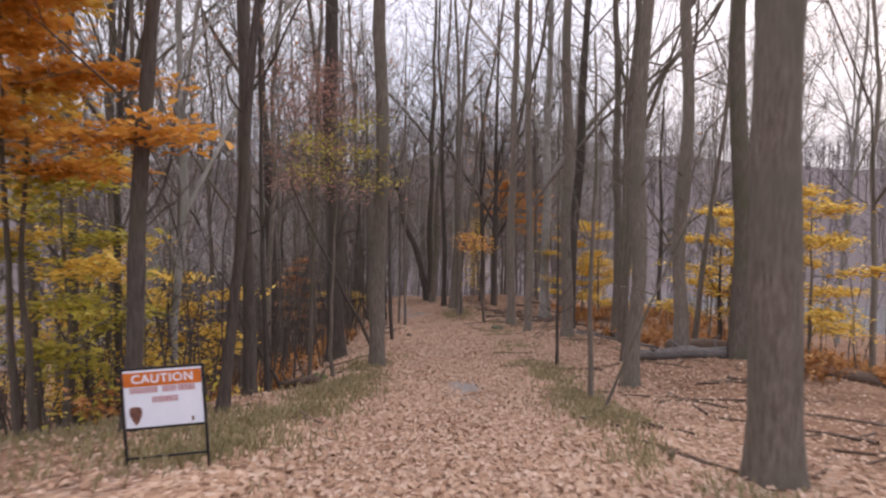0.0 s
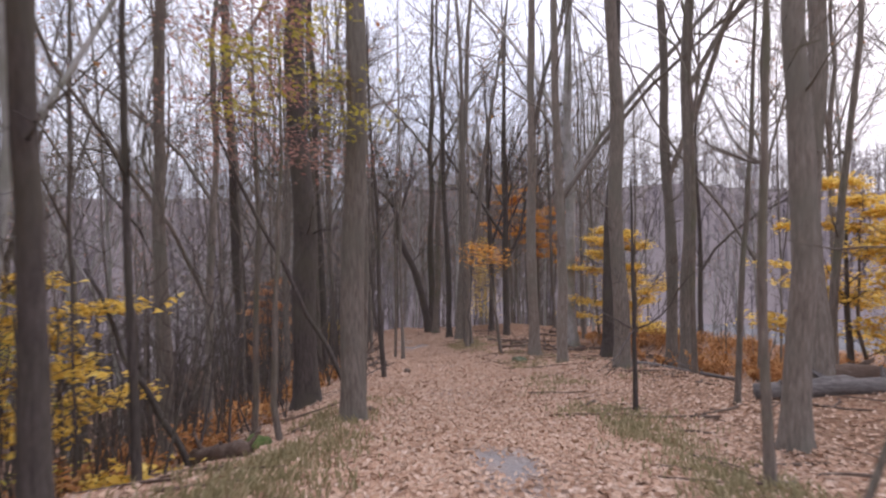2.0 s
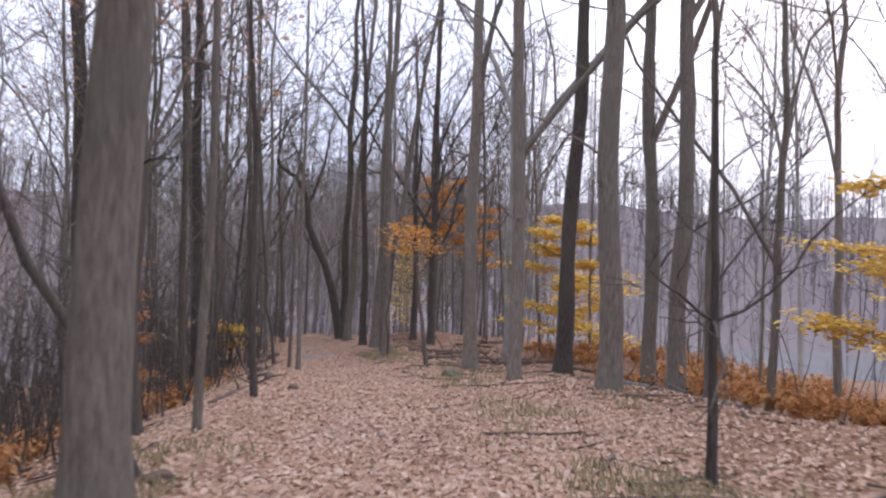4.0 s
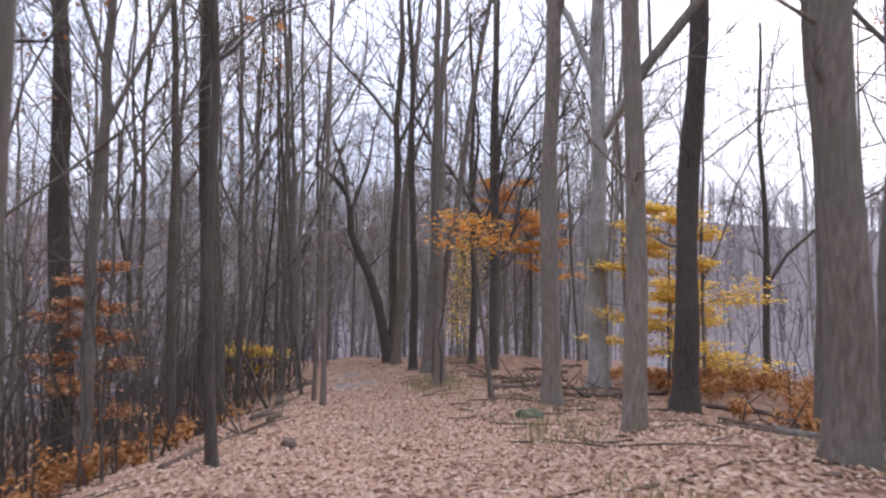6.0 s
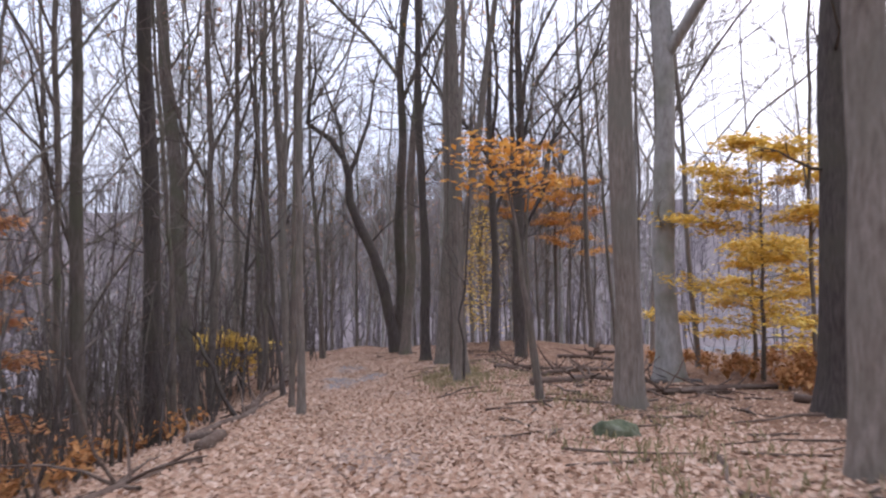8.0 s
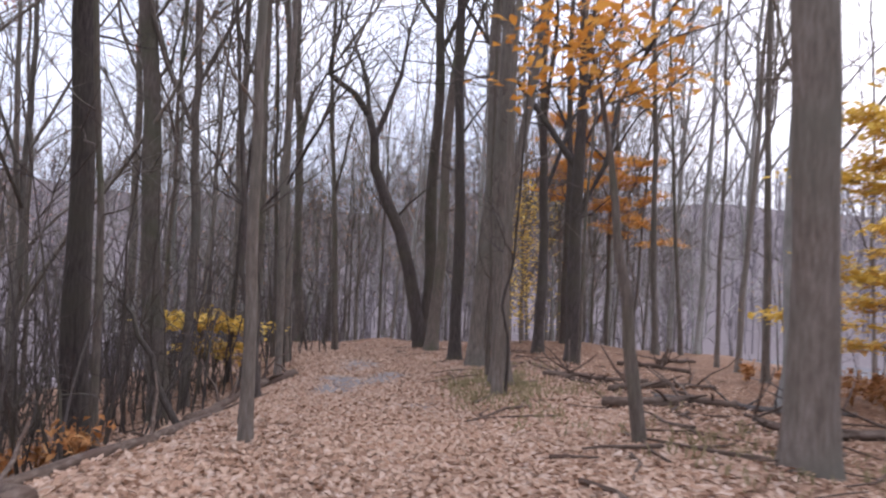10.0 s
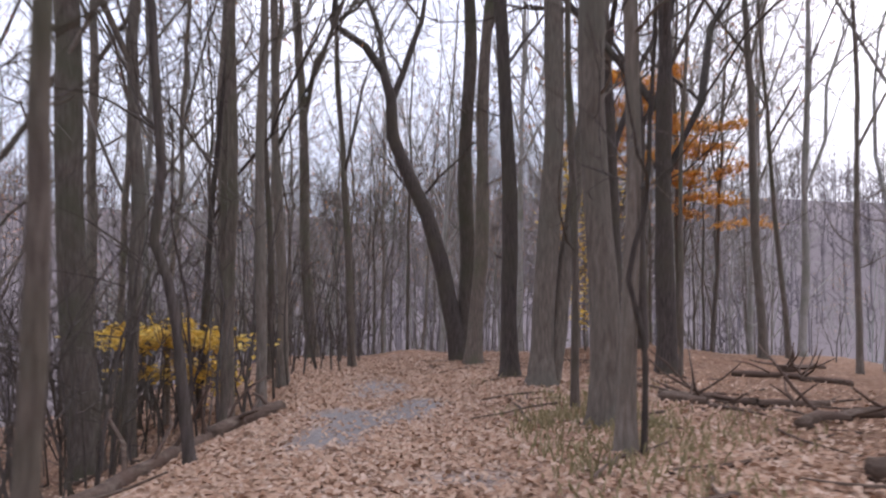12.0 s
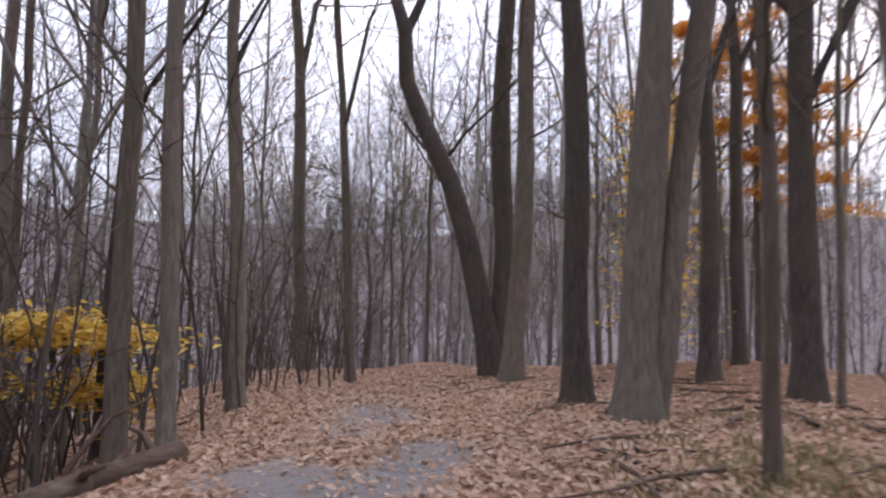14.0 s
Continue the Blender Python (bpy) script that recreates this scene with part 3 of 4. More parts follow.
def leaning_tree():
    """The dark crooked tree that leans over the bend and forks."""
    rng = np.random.default_rng(5)
    root = tagged(new("tree"), "dark crooked bare tree leaning over the path, forked top", "tree", "trees of the wood")
    root.location = (-0.75, 41.8, height(-0.75, 41.8))
    line = np.array([(0.08, 0, -0.3), (-0.1, 0, 0.7), (-0.45, 0, 2.4), (-0.8, 0, 3.6), (-1.35, 0.1, 4.75), (-1.7, 0.1, 5.6), (-1.75, 0.1, 6.6), (-1.95, 0, 7.3)])
    v, f = [], []
    tube(line, [0.32, 0.215, 0.2, 0.185, 0.175, 0.16, 0.14, 0.11], 12, v, f)
    mesh_object("trunk", v, f, BARK_DARK, root)
    tips = []
    crook = np.array([(-1.95, 0, 7.25), (-2.4, 0, 7.9), (-2.9, 0, 8.25), (-3.25, 0, 8.5), (-3.2, 0, 9.1), (-2.95, 0, 10.3), (-3.0, 0, 11.6)])
    v, f = [], []
    tube(crook, np.linspace(0.12, 0.035, 7), 7, v, f)
    limb_mesh(rng, crook[3], (0.9, 0.2, 0.5), 2.4, 0.05, 6, 4, v, f, tips)
    limb_mesh(rng, crook[5], (0.3, -0.2, 1), 2.6, 0.04, 5, 4, v, f, tips)
    mesh_object("limb", v, f, BARK_DARK, root)
    for start, way, ln, r in (((-1.75, 0.1, 6.5), (0.45, 0.1, 1), 5.5, 0.10), ((-1.9, 0, 7.2), (-0.15, 0.3, 1), 5.0, 0.09),
                              ((-0.8, 0, 3.6), (-1.0, 0.4, 0.9), 2.6, 0.045), ((-1.0, 0.1, 4.0), (0.8, -0.3, 0.9), 2.6, 0.04)):
        v, f = [], []
        limb_mesh(rng, start, way, ln, r, 8, 4, v, f, tips)
        mesh_object("limb", v, f, BARK_DARK, root)
    return root


leaning_tree()


# ---- the rest of the wood: prototypes copied about ----
def scattered_trees():
    rng = np.random.default_rng(77)
    protos = []
    for i in range(12):
        dia = (0.09, 0.12, 0.15, 0.18, 0.22, 0.27)[i % 6]
        # lighter bark mix: haze over the farther trees put into their colour
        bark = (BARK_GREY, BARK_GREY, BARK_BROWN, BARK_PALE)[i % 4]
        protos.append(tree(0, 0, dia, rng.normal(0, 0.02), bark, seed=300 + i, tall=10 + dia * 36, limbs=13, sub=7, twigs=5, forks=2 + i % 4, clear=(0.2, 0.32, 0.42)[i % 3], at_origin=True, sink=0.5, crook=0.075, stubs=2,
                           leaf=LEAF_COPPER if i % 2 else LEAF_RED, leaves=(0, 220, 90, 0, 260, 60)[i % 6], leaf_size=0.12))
    placed, used = [], set()

    def clear_of(x, y, gap):
        return all((x - a) ** 2 + (y - b) ** 2 > gap * gap for a, b in placed)

    zones = ((34, (-14, -4.9), (9, 46)), (24, (-30, -12), (12, 60)), (9, (7.5, 16), (14, 46)), (12, (14, 34), (18, 70)),
             (80, (-16, 12), (48, 76)), (56, (-38, 38), (66, 108)))
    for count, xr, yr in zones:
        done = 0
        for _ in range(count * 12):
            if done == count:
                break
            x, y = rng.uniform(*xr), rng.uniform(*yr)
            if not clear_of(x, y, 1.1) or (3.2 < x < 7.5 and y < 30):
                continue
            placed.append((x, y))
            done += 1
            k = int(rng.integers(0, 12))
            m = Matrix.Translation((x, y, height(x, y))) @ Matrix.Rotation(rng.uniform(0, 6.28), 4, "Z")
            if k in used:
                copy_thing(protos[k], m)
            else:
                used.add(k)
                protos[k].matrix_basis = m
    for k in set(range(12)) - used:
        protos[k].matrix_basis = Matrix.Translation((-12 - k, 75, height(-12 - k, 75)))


scattered_trees()


RIVER = -13.9


def river():
    """Pale water in the valley beyond the wood."""
    bm = bmesh.new()
    for x, y in ((28, 62), (150, 62), (150, 170), (28, 170)):
        bm.verts.new((x, y, RIVER))
    bm.faces.new(bm.verts)
    tagged(part("water", bm, WATER), "pale river glimpsed through the bare trees", "water", kind="structure")


river()


def far_woods():
    """Bare woodland over the far slopes, too many to count."""
    rng = np.random.default_rng(9)
    v, f = [], []
    for _ in range(3000):
        a = rng.uniform(-1.25, 1.25)
        r = 72 + 200 * rng.uniform(0, 1) ** 0.75
        x, y = math.sin(a) * r, 15 + math.cos(a) * r
        z, h = height(x, y) - 0.5, rng.uniform(8, 19)
        if z < RIVER - 0.4 and x > 25:
            continue
        w = rng.uniform(0.08, 0.18)
        top = np.array([x + rng.normal(0, 0.6), y, z + h])
        o = np.array([x, y, z])
        tube([o, o * 0.5 + top * 0.5 + rng.normal(0, 0.2, 3), top], [w, w * 0.7, 0.04], 3, v, f, False)
        for _ in range(13):
            t = rng.uniform(0.35, 0.97)
            s = o * (1 - t) + top * t
            e = s + np.array([rng.normal(0, 1.7), rng.normal(0, 0.8), rng.uniform(0.8, 3.2)])
            tube([s, (s + e) / 2 + rng.normal(0, 0.2, 3), e], [w * 0.55, w * 0.42, 0.035], 3, v, f, False)
    ob = mesh_object("far_woods", v, f, HAZED_WOOD)
    tagged(ob, "bare woodland covering the far hillside, distance haze painted in grey-mauve", "woods", kind="stuff")


far_woods()

# ---- leafy understorey ----
YELLOW = "young tree with flat sprays of golden yellow leaves"
COPPER = "young tree with sparse copper-orange leaves"
sapling_tree(6.9, 30.6, 5.0, LEAF_YELLOW, 1, 2.3, 0.16, 18, 190, label="young tree with golden yellow leaves beside a dark trunk")
sapling_tree(-5.5, 36.5, 1.8, LEAF_YELLOW, 2, 2.3, 0.84, 11, 60, 0.03, label="low shrub with a flat layer of yellow leaves", category="shrub")
sapling_tree(-5.2, 36.9, 0.95, LEAF_YELLOW, 22, 2.0, 0.75, 7, 32, 0.03, label="low shrub with yellow leaves below the path", category="shrub")
sapling_tree(-6.0, 27.3, 4.2, LEAF_COPPER, 3, 1.0, 0.28, 12, 100, label=COPPER)
sapling_tree(-5.2, 9.0, 4.0, LEAF_LIME, 5, 1.7, 0.15, 12, 95, label="young tree with yellow-green leaves in flat sprays")
sapling_tree(-6.3, 11.5, 4.2, LEAF_YELLOW, 6, 2.0, 0.15, 13, 95, label=YELLOW)
sapling_tree(-4.9, 13.2, 3.2, LEAF_YELLOW, 7, 1.5, 0.15, 10, 85, label=YELLOW)
sapling_tree(-7.5, 15.5, 4.0, LEAF_LIME, 8, 2.0, 0.15, 12, 85, label="young tree with yellow-green leaves in flat sprays")
sapling_tree(-4.3, 6.0, 6.0, LEAF_ORANGE, 9, 1.9, 0.48, 13, 210, 0.05, label="slender tree with bright orange leaves overhead")
sapling_tree(-4.9, 7.6, 5.4, LEAF_YELLOW, 25, 1.7, 0.35, 9, 85, 0.05, label=YELLOW)
sapling_tree(-5.0, 7.6, 6.5, LEAF_ORANGE, 10, 1.8, 0.5, 11, 190, 0.05, label="slender tree with bright orange leaves overhead")
sapling_tree(-3.2, 15.5, 7.8, LEAF_RED, 12, 2.2, 0.55, 14, 105, 0.06, size=0.065, puff=1.7, label="slender tree with dull red leaves overhead")
sapling_tree(-2.3, 13.4, 5.6, LEAF_LIME, 13, 1.8, 0.7, 6, 75, 0.05, size=0.07, puff=1.2, label="slender tree with yellow-green leaf sprays")
sapling_tree(8.2, 17.5, 4.4, LEAF_YELLOW, 14, 1.9, 0.2, 13, 170, label=YELLOW)
sapling_tree(8.6, 14.6, 4.4, LEAF_YELLOW, 15, 1.8, 0.2, 13, 110, label=YELLOW)
sapling_tree(11.5, 20.5, 5.2, LEAF_YELLOW, 16, 2.2, 0.2, 13, 150, label=YELLOW)
sapling_tree(5.0, 47.0, 9.8, LEAF_ORANGE, 17, 2.8, 0.58, 15, 190, 0.07, label="small tree with orange leaves beside dark trunks")
sapling_tree(7.2, 48.0, 8.6, LEAF_ORANGE, 18, 2.4, 0.55, 12, 150, 0.06, label="small tree with orange leaves beside dark trunks")
sapling_tree(8.0, 33.0, 3.2, LEAF_YELLOW, 19, 1.3, 0.2, 10, 120, label=YELLOW)
sapling_tree(2.45, 42.6, 5.2, LEAF_YELLOW, 51, 0.6, 0.12, 18, 30, 0.03, puff=2.0, label="slender young tree with golden leaves beside dark trunks")
sapling_tree(2.03, 27.59, 4.0, LEAF_ORANGE, 41, 1.15, 0.76, 8, 22, 0.072, lean=-0.13, puff=1.3, label="thin leaning tree with orange leaves at its top")


# ---- the warning sign ----
def box(lo, hi, bevel=0.0):
    bm = bmesh.new()
    bmesh.ops.create_cube(bm, size=1)
    for q in bm.verts:
        q.co = [lo[i] + (q.co[i] + 0.5) * (hi[i] - lo[i]) for i in range(3)]
    if bevel:
        bmesh.ops.bevel(bm, geom=bm.edges[:], offset=bevel, segments=1, affect="EDGES")
    return bm


def warning_sign():
    w, top, low = 0.53, 0.78, 0.385
    root = tagged(new("warning_sign"), "white and orange caution sign in a black metal frame on grass", "sign")
    root.matrix_world = Matrix.Translation((-1.93, 4.47, height(-1.93, 4.47) - 0.09)) @ Matrix.Rotation(radians(9), 4, "Z") @ Matrix.Rotation(radians(-3.0), 4, "Y")
    for sx in (-1, 1):
        part("post", box((sx * w / 2 - 0.009, -0.009, -0.22), (sx * w / 2 + 0.009, 0.009, top + 0.02), 0.002), BLACK, root)
    for z in (top + 0.005, low - 0.012, 0.17):
        part("crossbar", box((-w / 2 + 0.009, -0.007, z), (w / 2 - 0.009, 0.007, z + 0.014), 0.002), BLACK, root)
    panel = part("panel", box((-w / 2 + 0.011, -0.004, low + 0.004), (w / 2 - 0.011, 0.004, top + 0.003), 0.001), WHITE, root, "white printed panel")
    part("orange_band", box((-w / 2 + 0.013, -0.0065, top - 0.108), (w / 2 - 0.013, -0.004, top - 0.012)), ORANGE, panel, "orange heading band")
    cu = bpy.data.curves.new("heading", "FONT")
    cu.body, cu.size, cu.extrude, cu.align_x, cu.align_y, cu.offset = "CAUTION", 0.082, 0.0006, "CENTER", "CENTER", 0.0018
    cu.space_character = 1.12
    cu.materials.append(WHITE)
    tx = new("heading", cu)
    tx.parent = panel
    tx.matrix_local = pose(0, -0.0075, top - 0.06, 90)
    rng = random.Random(4)
    for x0, x1, z in ((-0.215, -0.03, 0.625), (-0.005, 0.085, 0.625), (0.095, 0.21, 0.625), (-0.075, 0.095, 0.555)):
        x = x0
        while x < x1 - 0.008:
            s = rng.uniform(0.012, 0.022)
            part("lettering", box((x, -0.0055, z), (min(x1, x + s), -0.004, z + 0.042)), INK, panel)
            x += s + 0.004
    bm = bmesh.new()
    outline = [(-0.042, 0.06), (-0.025, 0.078), (0.025, 0.078), (0.042, 0.06), (0.04, 0.02), (0.016, -0.03), (0, -0.05), (-0.016, -0.03), (-0.04, 0.02)]
    vs = [bm.verts.new((-0.185 + a, -0.0055, 0.455 + b)) for a, b in outline]
    bm.faces.new(vs)
    part("emblem", bm, EMBLEM, panel, "brown shield emblem")
    part("small_mark", box((0.175, -0.0055, 0.41), (0.19, -0.004, 0.44)), EMBLEM, panel)


warning_sign()


# ---- logs, stones, brush ----
def log(x0, y0, x1, y1, r0, r1, mat, label, seed, lift=0.7):
    rng = np.random.default_rng(seed)
    bend = 0.05 if r0 > 0.1 else 0.11
    n = 9
    t = np.linspace(0, 1, n)
    px, py = x0 + (x1 - x0) * t + rng.normal(0, bend, n), y0 + (y1 - y0) * t + rng.normal(0, bend, n)
    rr = (r0 + (r1 - r0) * t) * (1 + rng.normal(0, 0.06, n))
    ox, oy, oz = px[0], py[0], float(land(px[0], py[0]))
    pts = np.stack([px - ox, py - oy, land(px, py) + rr * lift - oz], -1)
    v, f = [], []
    tube(pts, rr, 10, v, f)
    f.append(tuple(range(9, -1, -1)))
    root = tagged(new("fallen_log"), label, "log", "fallen wood")
    root.location = (ox, oy, oz)
    mesh_object("stem", v, f, mat, root)
    for _ in range(3 if r0 > 0.1 else 6):
        k = int(rng.integers(1, n - 1))
        st = wander(rng, pts[k] + (0, 0, rr[k] * 0.5), (rng.normal(0, 0.8), rng.normal(0, 0.8), 0.5), rng.uniform(0.2, 0.5) if r0 > 0.1 else rng.uniform(0.3, 1.0), 3, 0.2)
        v, f = [], []
        tube(st, np.linspace(rr[k] * 0.35, rr[k] * 0.15, 4), 5, v, f)
        mesh_object("branch_stub", v, f, mat, root)
    return root


log(4.6, 14.9, 6.5, 14.4, 0.14, 0.16, WOOD_GREY, "long weathered grey log lying among leaves", 1)
log(5.6, 15.6, 9.0, 15.1, 0.20, 0.26, WOOD_ROT, "dark rotting log lying among leaves", 2)
log(7.4, 13.2, 10.5, 12.8, 0.15, 0.12, WOOD_ROT, "dark rotting log lying among leaves", 3)
log(-3.3, 13.4, -2.3, 12.4, 0.13, 0.11, WOOD_ROT, "short dark log on the grassy verge", 4)
log(-2.35, 21.6, -1.75, 24.2, 0.05, 0.045, WOOD_ROT, "thin dark log along the path edge", 5)
log(-2.0, 24.6, -2.7, 30.2, 0.07, 0.05, WOOD_ROT, "long dark log edging the path", 6)
log(-2.75, 29.5, -3.6, 34.8, 0.10, 0.07, WOOD_ROT, "long decaying log edging the path", 7)
log(-3.3, 33.6, -2.9, 34.6, 0.12, 0.1, WOOD_ROT, "short decaying log beside the path", 8)
log(2.35, 30.3, 4.4, 31.0, 0.085, 0.06, WOOD_ROT, "fallen branch with a dark cut end", 9)
log(3.4, 31.4, 5.6, 30.7, 0.06, 0.04, WOOD_GREY, "fallen grey branch among leaves", 10)
log(2.9, 32.6, 4.9, 33.4, 0.07, 0.05, WOOD_ROT, "fallen branch among leaves", 11)
log(2.2, 34.6, 4.0, 33.9, 0.07, 0.05, WOOD_ROT, "fallen branch among leaves", 12)
log(4.2, 28.4, 6.4, 28.9, 0.06, 0.04, WOOD_ROT, "fallen branch near the yellow tree", 13)
log(3.7, 29.1, 5.0, 28.2, 0.05, 0.03, WOOD_ROT, "fallen branch near the yellow tree", 14)
log(5.8, 27.2, 7.6, 26.6, 0.07, 0.05, WOOD_ROT, "fallen branch near the yellow tree", 15)
log(4.6, 38.6, 5.9, 36.8, 0.07, 0.05, WOOD_ROT, "fallen branch among leaves", 16)
log(5.6, 39.2, 7.4, 40.8, 0.08, 0.06, WOOD_ROT, "fallen log among leaves", 17)
log(4.7, 21.5, 7.2, 21.2, 0.06, 0.05, WOOD_GREY, "fallen grey branch among leaves", 18)


log(5.5, 24.9, 6.9, 24.4, 0.06, 0.04, WOOD_ROT, "dark fallen branch arching over rusty brush", 19)
log(5.9, 24.2, 7.3, 24.0, 0.07, 0.05, WOOD_ROT, "dark fallen branch arching over rusty brush", 20)
log(2.0, 33.9, 2.9, 34.3, 0.06, 0.05, WOOD_ROT, "short reddish rotten log among leaves", 21)


def stone(x, y, sx, sy, sz, mat, label, seed, category="stone", name="stone"):
    bm = bmesh.new()
    bmesh.ops.create_icosphere(bm, subdivisions=3, radius=1)
    for q in bm.verts:
        d = noise.noise(q.co * 1.6 + Vector((seed, seed * 2, 0))) * 0.35 + noise.noise(q.co * 5 + Vector((0, seed, 0))) * 0.1
        q.co = Vector((q.co.x * sx, q.co.y * sy, q.co.z * sz)) * (1 + d)
    ob = part(name, bm, mat, None, smooth=True)
    ob.location = (x, y, height(x, y) + sz * 0.35)
    ob.rotation_euler = (0, 0, seed)
    return tagged(ob, label, category)


stone(2.28, 24.93, 0.24, 0.17, 0.13, STONE, "mossy dark stone among fallen leaves", 3)
stone(-1.04, 21.83, 0.13, 0.09, 0.09, WOOD_ROT, "dark rotten wood chunk among fallen leaves", 5, "wood", "wood_chunk")
stone(2.62, 14.24, 0.05, 0.05, 0.05, WOOD_ROT, "small dark wood lump beside a sapling", 6, "wood", "wood_chunk")
stone(-1.3, 14.9, 0.12, 0.1, 0.06, WOOD_ROT, "dark wood lump on the verge", 7, "wood", "wood_chunk")
stone(-2.6, 13.6, 0.24, 0.2, 0.14, MOSS, "moss-covered clump on the verge", 8, "moss", "moss_clump")
stone(2.2, 34.0, 0.2, 0.13, 0.1, WOOD_ROT, "dark wood lump among fallen leaves", 9, "wood", "wood_chunk")


def stuff(name, label, category, mat, maker, count, seed):
    rng = np.random.default_rng(seed)
    v, f = [], []
    maker(rng, count, v, f)
    return tagged(mesh_object(name, v, f, mat, smooth=False), label, category, kind="stuff")


def scatter_leaves(rng, count, v, f):
    """Curled dry leaves, thick along the path, thinner on the paving and the verges."""
    y = -1 + 46 * rng.uniform(0, 1, count * 2)
    side = rng.normal(0.4, 2.6, count * 2)
    x = centre(y) + side
    keep = rng.uniform(0, 1, count * 2) > 0.84 * bareness(x, y)
    keep &= (np.abs(side) < 1.6) | (y > 9) | (rng.uniform(0, 1, count * 2) < 0.55)
    x, y = x[keep][:count], y[keep][:count]
    n = len(x)
    z = land(x, y) + rng.uniform(0.004, 0.03, n)
    yaw, s = rng.uniform(0, 6.283, n), rng.uniform(0.017, 0.037, n)
    tilt, roll, curl = rng.normal(0, 0.35, n), rng.normal(0, 0.4, n), rng.uniform(0.1, 0.5, n)
    ax = np.stack([np.cos(yaw), np.sin(yaw), np.sin(tilt)], -1) * s[:, None]
    ay = np.stack([-np.sin(yaw), np.cos(yaw), np.sin(roll)], -1) * (s * 0.6)[:, None]
    p = np.stack([x, y, z], -1)
    up = np.zeros((n, 3))
    up[:, 2] = s * curl
    low = p + np.array([0, 0, 0.004])
    corners = np.stack([low - ax, p + ay - 0.25 * ax + up, p + ay * 0.8 + 0.5 * ax + up * 0.8, low + ax * 1.1, p - ay * 0.8 + 0.5 * ax + up * 0.8, p - ay - 0.25 * ax + up], 1)
    v.extend(corners.reshape(-1, 3).tolist())
    o = np.arange(n)[:, None] * 6
    f.extend(np.concatenate([o + [0, 3, 2, 1], o + [0, 5, 4, 3]]).tolist())


stuff("leaf_litter", "curled pinkish-brown fallen leaves covering the path", "leaves", FALLEN, scatter_leaves, 170000, 31)


def scatter_grass(rng, count, v, f):
    for _ in range(count):
        u = rng.uniform(0, 1)
        if u < 0.3:
            y = rng.uniform(4, 17)
            x = centre(y) - 1.9 + rng.normal(0, 0.32)
        elif u < 0.56:
            y, x = rng.uniform(2.5, 8), -rng.uniform(1.5, 6.5)
        elif u < 0.82:
            y = rng.uniform(4.5, 18)
            x = centre(y) + 1.95 + rng.normal(0, 0.34)
        elif u < 0.94:
            y = rng.uniform(18, 37)
            x = centre(y) + rng.uniform(1.7, 4.2)
        else:
            y = rng.uniform(29.5, 35)
            x = centre(y) + rng.uniform(1.5, 2.9)
        if ripple(x * 0.7 + 3, y * 0.7) < rng.normal(0.05, 0.2):
            continue
        z = height(x, y)
        for _ in range(5):
            bx, by, h, a = x + rng.normal(0, 0.08), y + rng.normal(0, 0.08), rng.uniform(0.04, 0.14), rng.uniform(0, 6.283)
            dx, dy, w = math.cos(a) * h * 0.5, math.sin(a) * h * 0.5, 0.006
            o = len(v)
            v.extend([(bx - w, by, z), (bx + w, by, z), (bx + dx * 0.5 + w, by + dy * 0.5, z + h * 0.75), (bx + dx, by + dy, z + h), (bx + dx * 0.5 - w, by + dy * 0.5, z + h * 0.75)])
            f.append((o, o + 1, o + 2, o + 4))
            f.append((o + 4, o + 2, o + 3))


stuff("verge_grass", "yellowing green grass tufts along the path verges", "grass", GRASS, scatter_grass, 6800, 32)


def scatter_brush(rng, count, v, f):
    """Low rusty brush and ferns off the path."""
    for _ in range(count):
        u = rng.uniform(0, 1)
        if u < 0.5:
            x, y = rng.uniform(6, 16), rng.uniform(20, 36)
        elif u < 0.75:
            x, y = rng.uniform(7, 16), rng.uniform(11, 20)
        else:
            x, y = -rng.uniform(3.2, 9), rng.uniform(7, 30)
        z = height(x, y)
        h = rng.uniform(0.25, 0.65)
        for _ in range(9):
            a, t = rng.uniform(0, 6.283), rng.uniform(0.2, 0.7)
            p = np.array([x, y, z])
            q = p + np.array([math.cos(a) * t * h, math.sin(a) * t * h, h * rng.uniform(0.6, 1.1)])
            tube([p, (p + q) / 2 + (0, 0, 0.06), q], [0.006, 0.005, 0.003], 3, v, f, False)
            leaf_quads(rng, [p + (q - p) * rng.uniform(0.4, 1) + rng.normal(0, 0.05, 3) for _ in range(7)], 0.09, v, f, 0.5)


stuff("dry_brush", "low rusty-brown brush and dead ferns", "brush", BRUSH, scatter_brush, 620, 33)


def scatter_sticks(rng, count, v, f):
    for _ in range(count):
        y = rng.uniform(6, 42)
        x = centre(y) + (rng.uniform(1.6, 6) if rng.uniform() < 0.6 else -rng.uniform(1.7, 6))
        a, ln = rng.uniform(0, 6.283), rng.uniform(0.3, 1.4)
        t = np.linspace(-0.5, 0.5, 4)
        px, py = x + math.cos(a) * ln * t + rng.normal(0, 0.03, 4), y + math.sin(a) * ln * t + rng.normal(0, 0.03, 4)
        tube(np.stack([px, py, land(px, py) + rng.uniform(0.01, 0.05)], -1), np.linspace(0.018, 0.007, 4) * rng.uniform(0.6, 1.5), 5, v, f)


stuff("sticks", "broken twigs and sticks lying in the leaves", "sticks", WOOD_ROT, scatter_sticks, 420, 34)


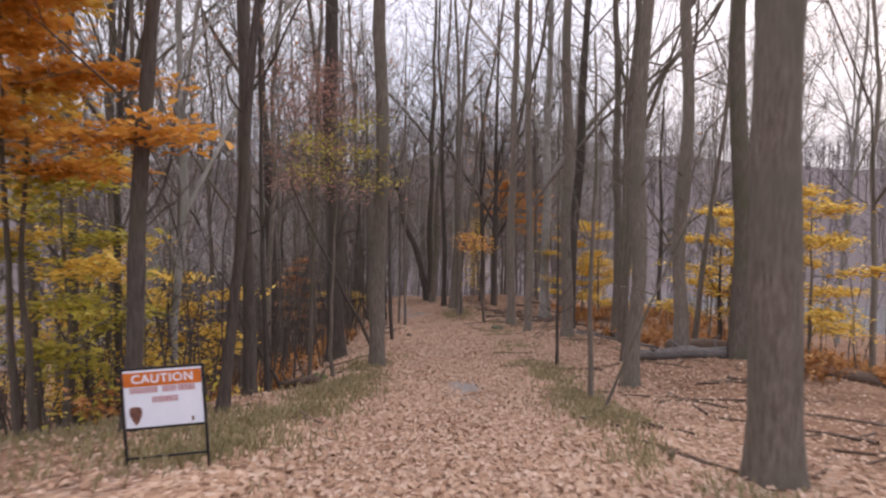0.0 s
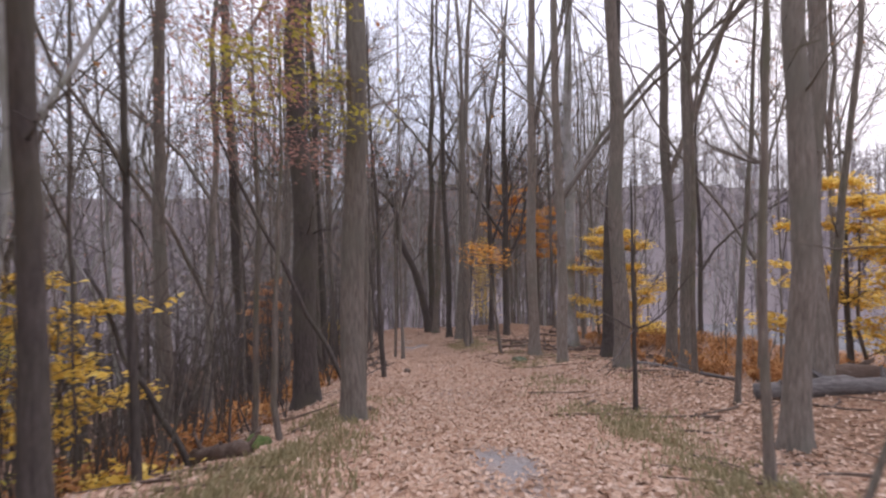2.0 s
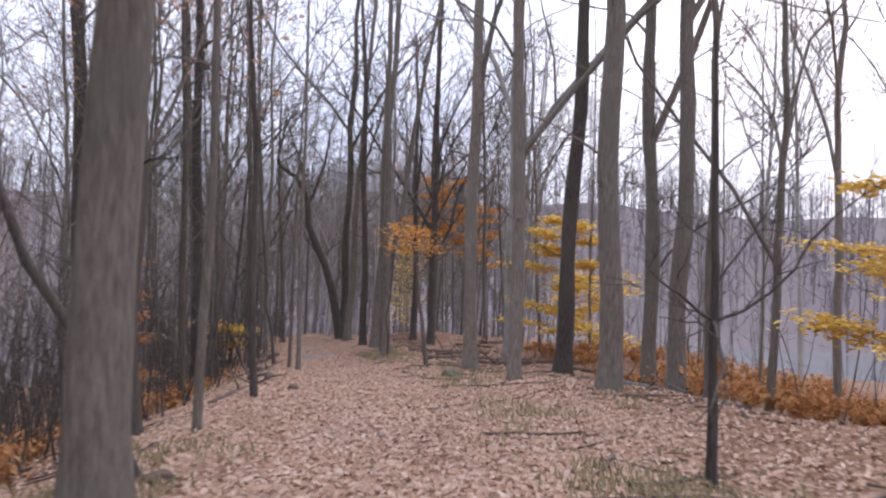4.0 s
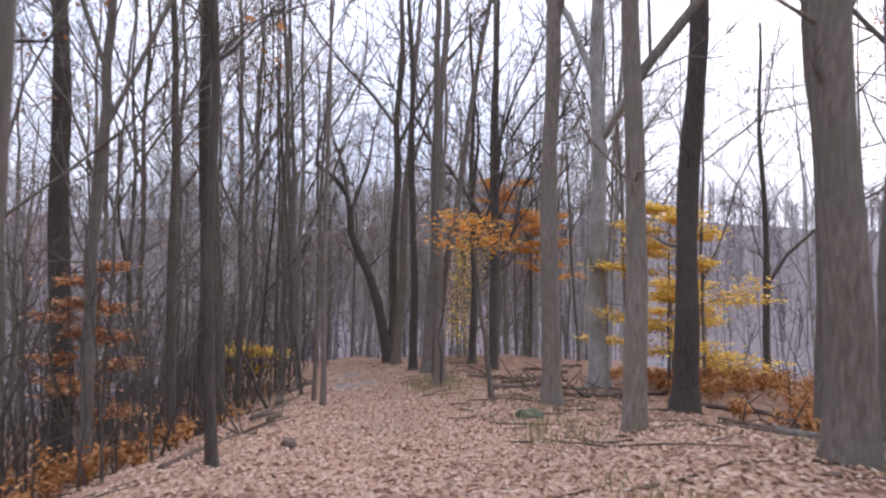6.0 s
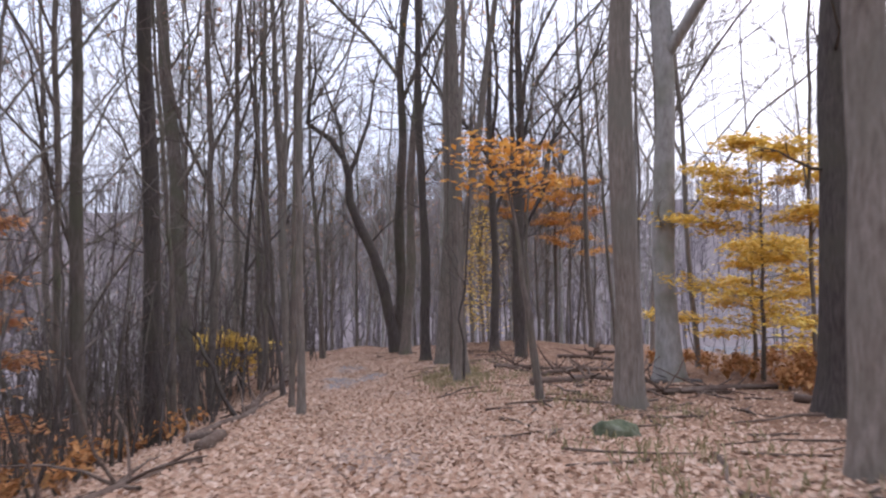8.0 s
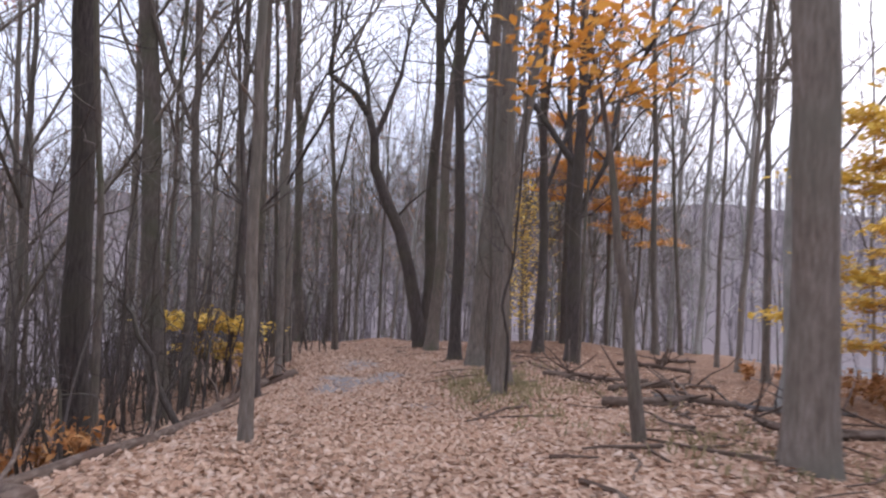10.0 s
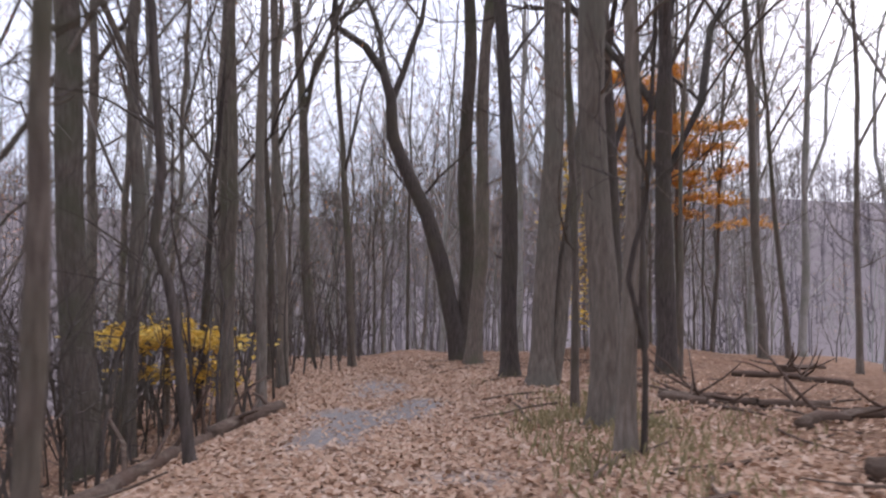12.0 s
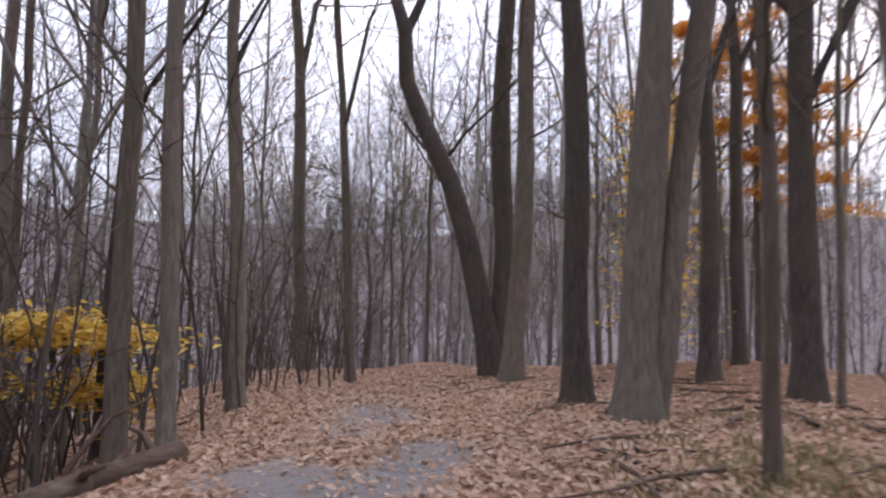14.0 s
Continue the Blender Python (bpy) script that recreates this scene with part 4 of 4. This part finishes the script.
def scatter_thicket(rng, count, v, f):
    """Thin whips and brambles that fill the slopes between the trunks."""
    for _ in range(count):
        u = rng.uniform(0, 1)
        if u < 0.72:
            x, y = -rng.uniform(3.4, 15), rng.uniform(8, 46)
        elif u < 0.78:
            x, y = rng.uniform(8, 22), rng.uniform(13, 48)
        else:
            x, y = rng.uniform(-14, 14), rng.uniform(47, 70)
        p = np.array([x, y, height(x, y)])
        h = rng.uniform(1.0, 4.5)
        line = wander(rng, p, (rng.normal(0, 0.15), rng.normal(0, 0.15), 1), h, 5, 0.09)
        tube(line, np.linspace(0.008 + 0.004 * h, 0.005, 6), 4, v, f, False)
        for _ in range(6):
            k = int(rng.integers(1, 6))
            tw = wander(rng, line[k], (rng.normal(0, 1), rng.normal(0, 1), 0.7), h * rng.uniform(0.15, 0.4), 3, 0.2, 0.05)
            tube(tw, np.linspace(0.008, 0.004, 4), 3, v, f, False)


# dark bark on the whips also carries the left hillside's shade
stuff("thicket", "thin bare whips and saplings crowding the slope", "thicket", BARK_DARK, scatter_thicket, 1800, 35)


def pole(p0, p1, r, mat, label):
    """A dead pole leaning from the ground against its neighbours."""
    rng = np.random.default_rng(int(abs(p0[1]) * 10))
    p0, p1 = np.array(p0, float), np.array(p1, float)
    way = p1 - p0
    p0 = p0 - way / np.linalg.norm(way) * max(0.0, (p0[2] - height(p0[0], p0[1]) + 0.1) / max(0.2, way[2] / np.linalg.norm(way)))
    t = np.linspace(0, 1, 8)[:, None]
    pts = (p1 - p0) * t + rng.normal(0, 0.04, (8, 3))
    v, f = [], []
    tube(pts, np.linspace(r, r * 0.5, 8), 7, v, f)
    ob = tagged(mesh_object("dead_pole", v, f, mat), label, "dead branch", "fallen wood")
    ob.location = p0


pole((-3.34, 13.0, -2.49), (-4.51, 13.0, -0.14), 0.045, BARK_DARK, "thin dark dead pole leaning on the slope")
pole((-2.2, 15.0, -1.0), (-3.55, 15.0, 1.75), 0.045, BARK_DARK, "thin dark dead pole leaning over the slope")
pole((-3.36, 30.0, -3.86), (-3.95, 30.0, -2.7), 0.05, BARK_DARK, "dark dead pole leaning on a trunk")
tree(2.25, 9.1, 0.055, 0.42, BARK_BROWN, seed=801, tall=3.4, limbs=4, clear=0.5, flare=1.1, label="thin sapling leaning far over the leaves")
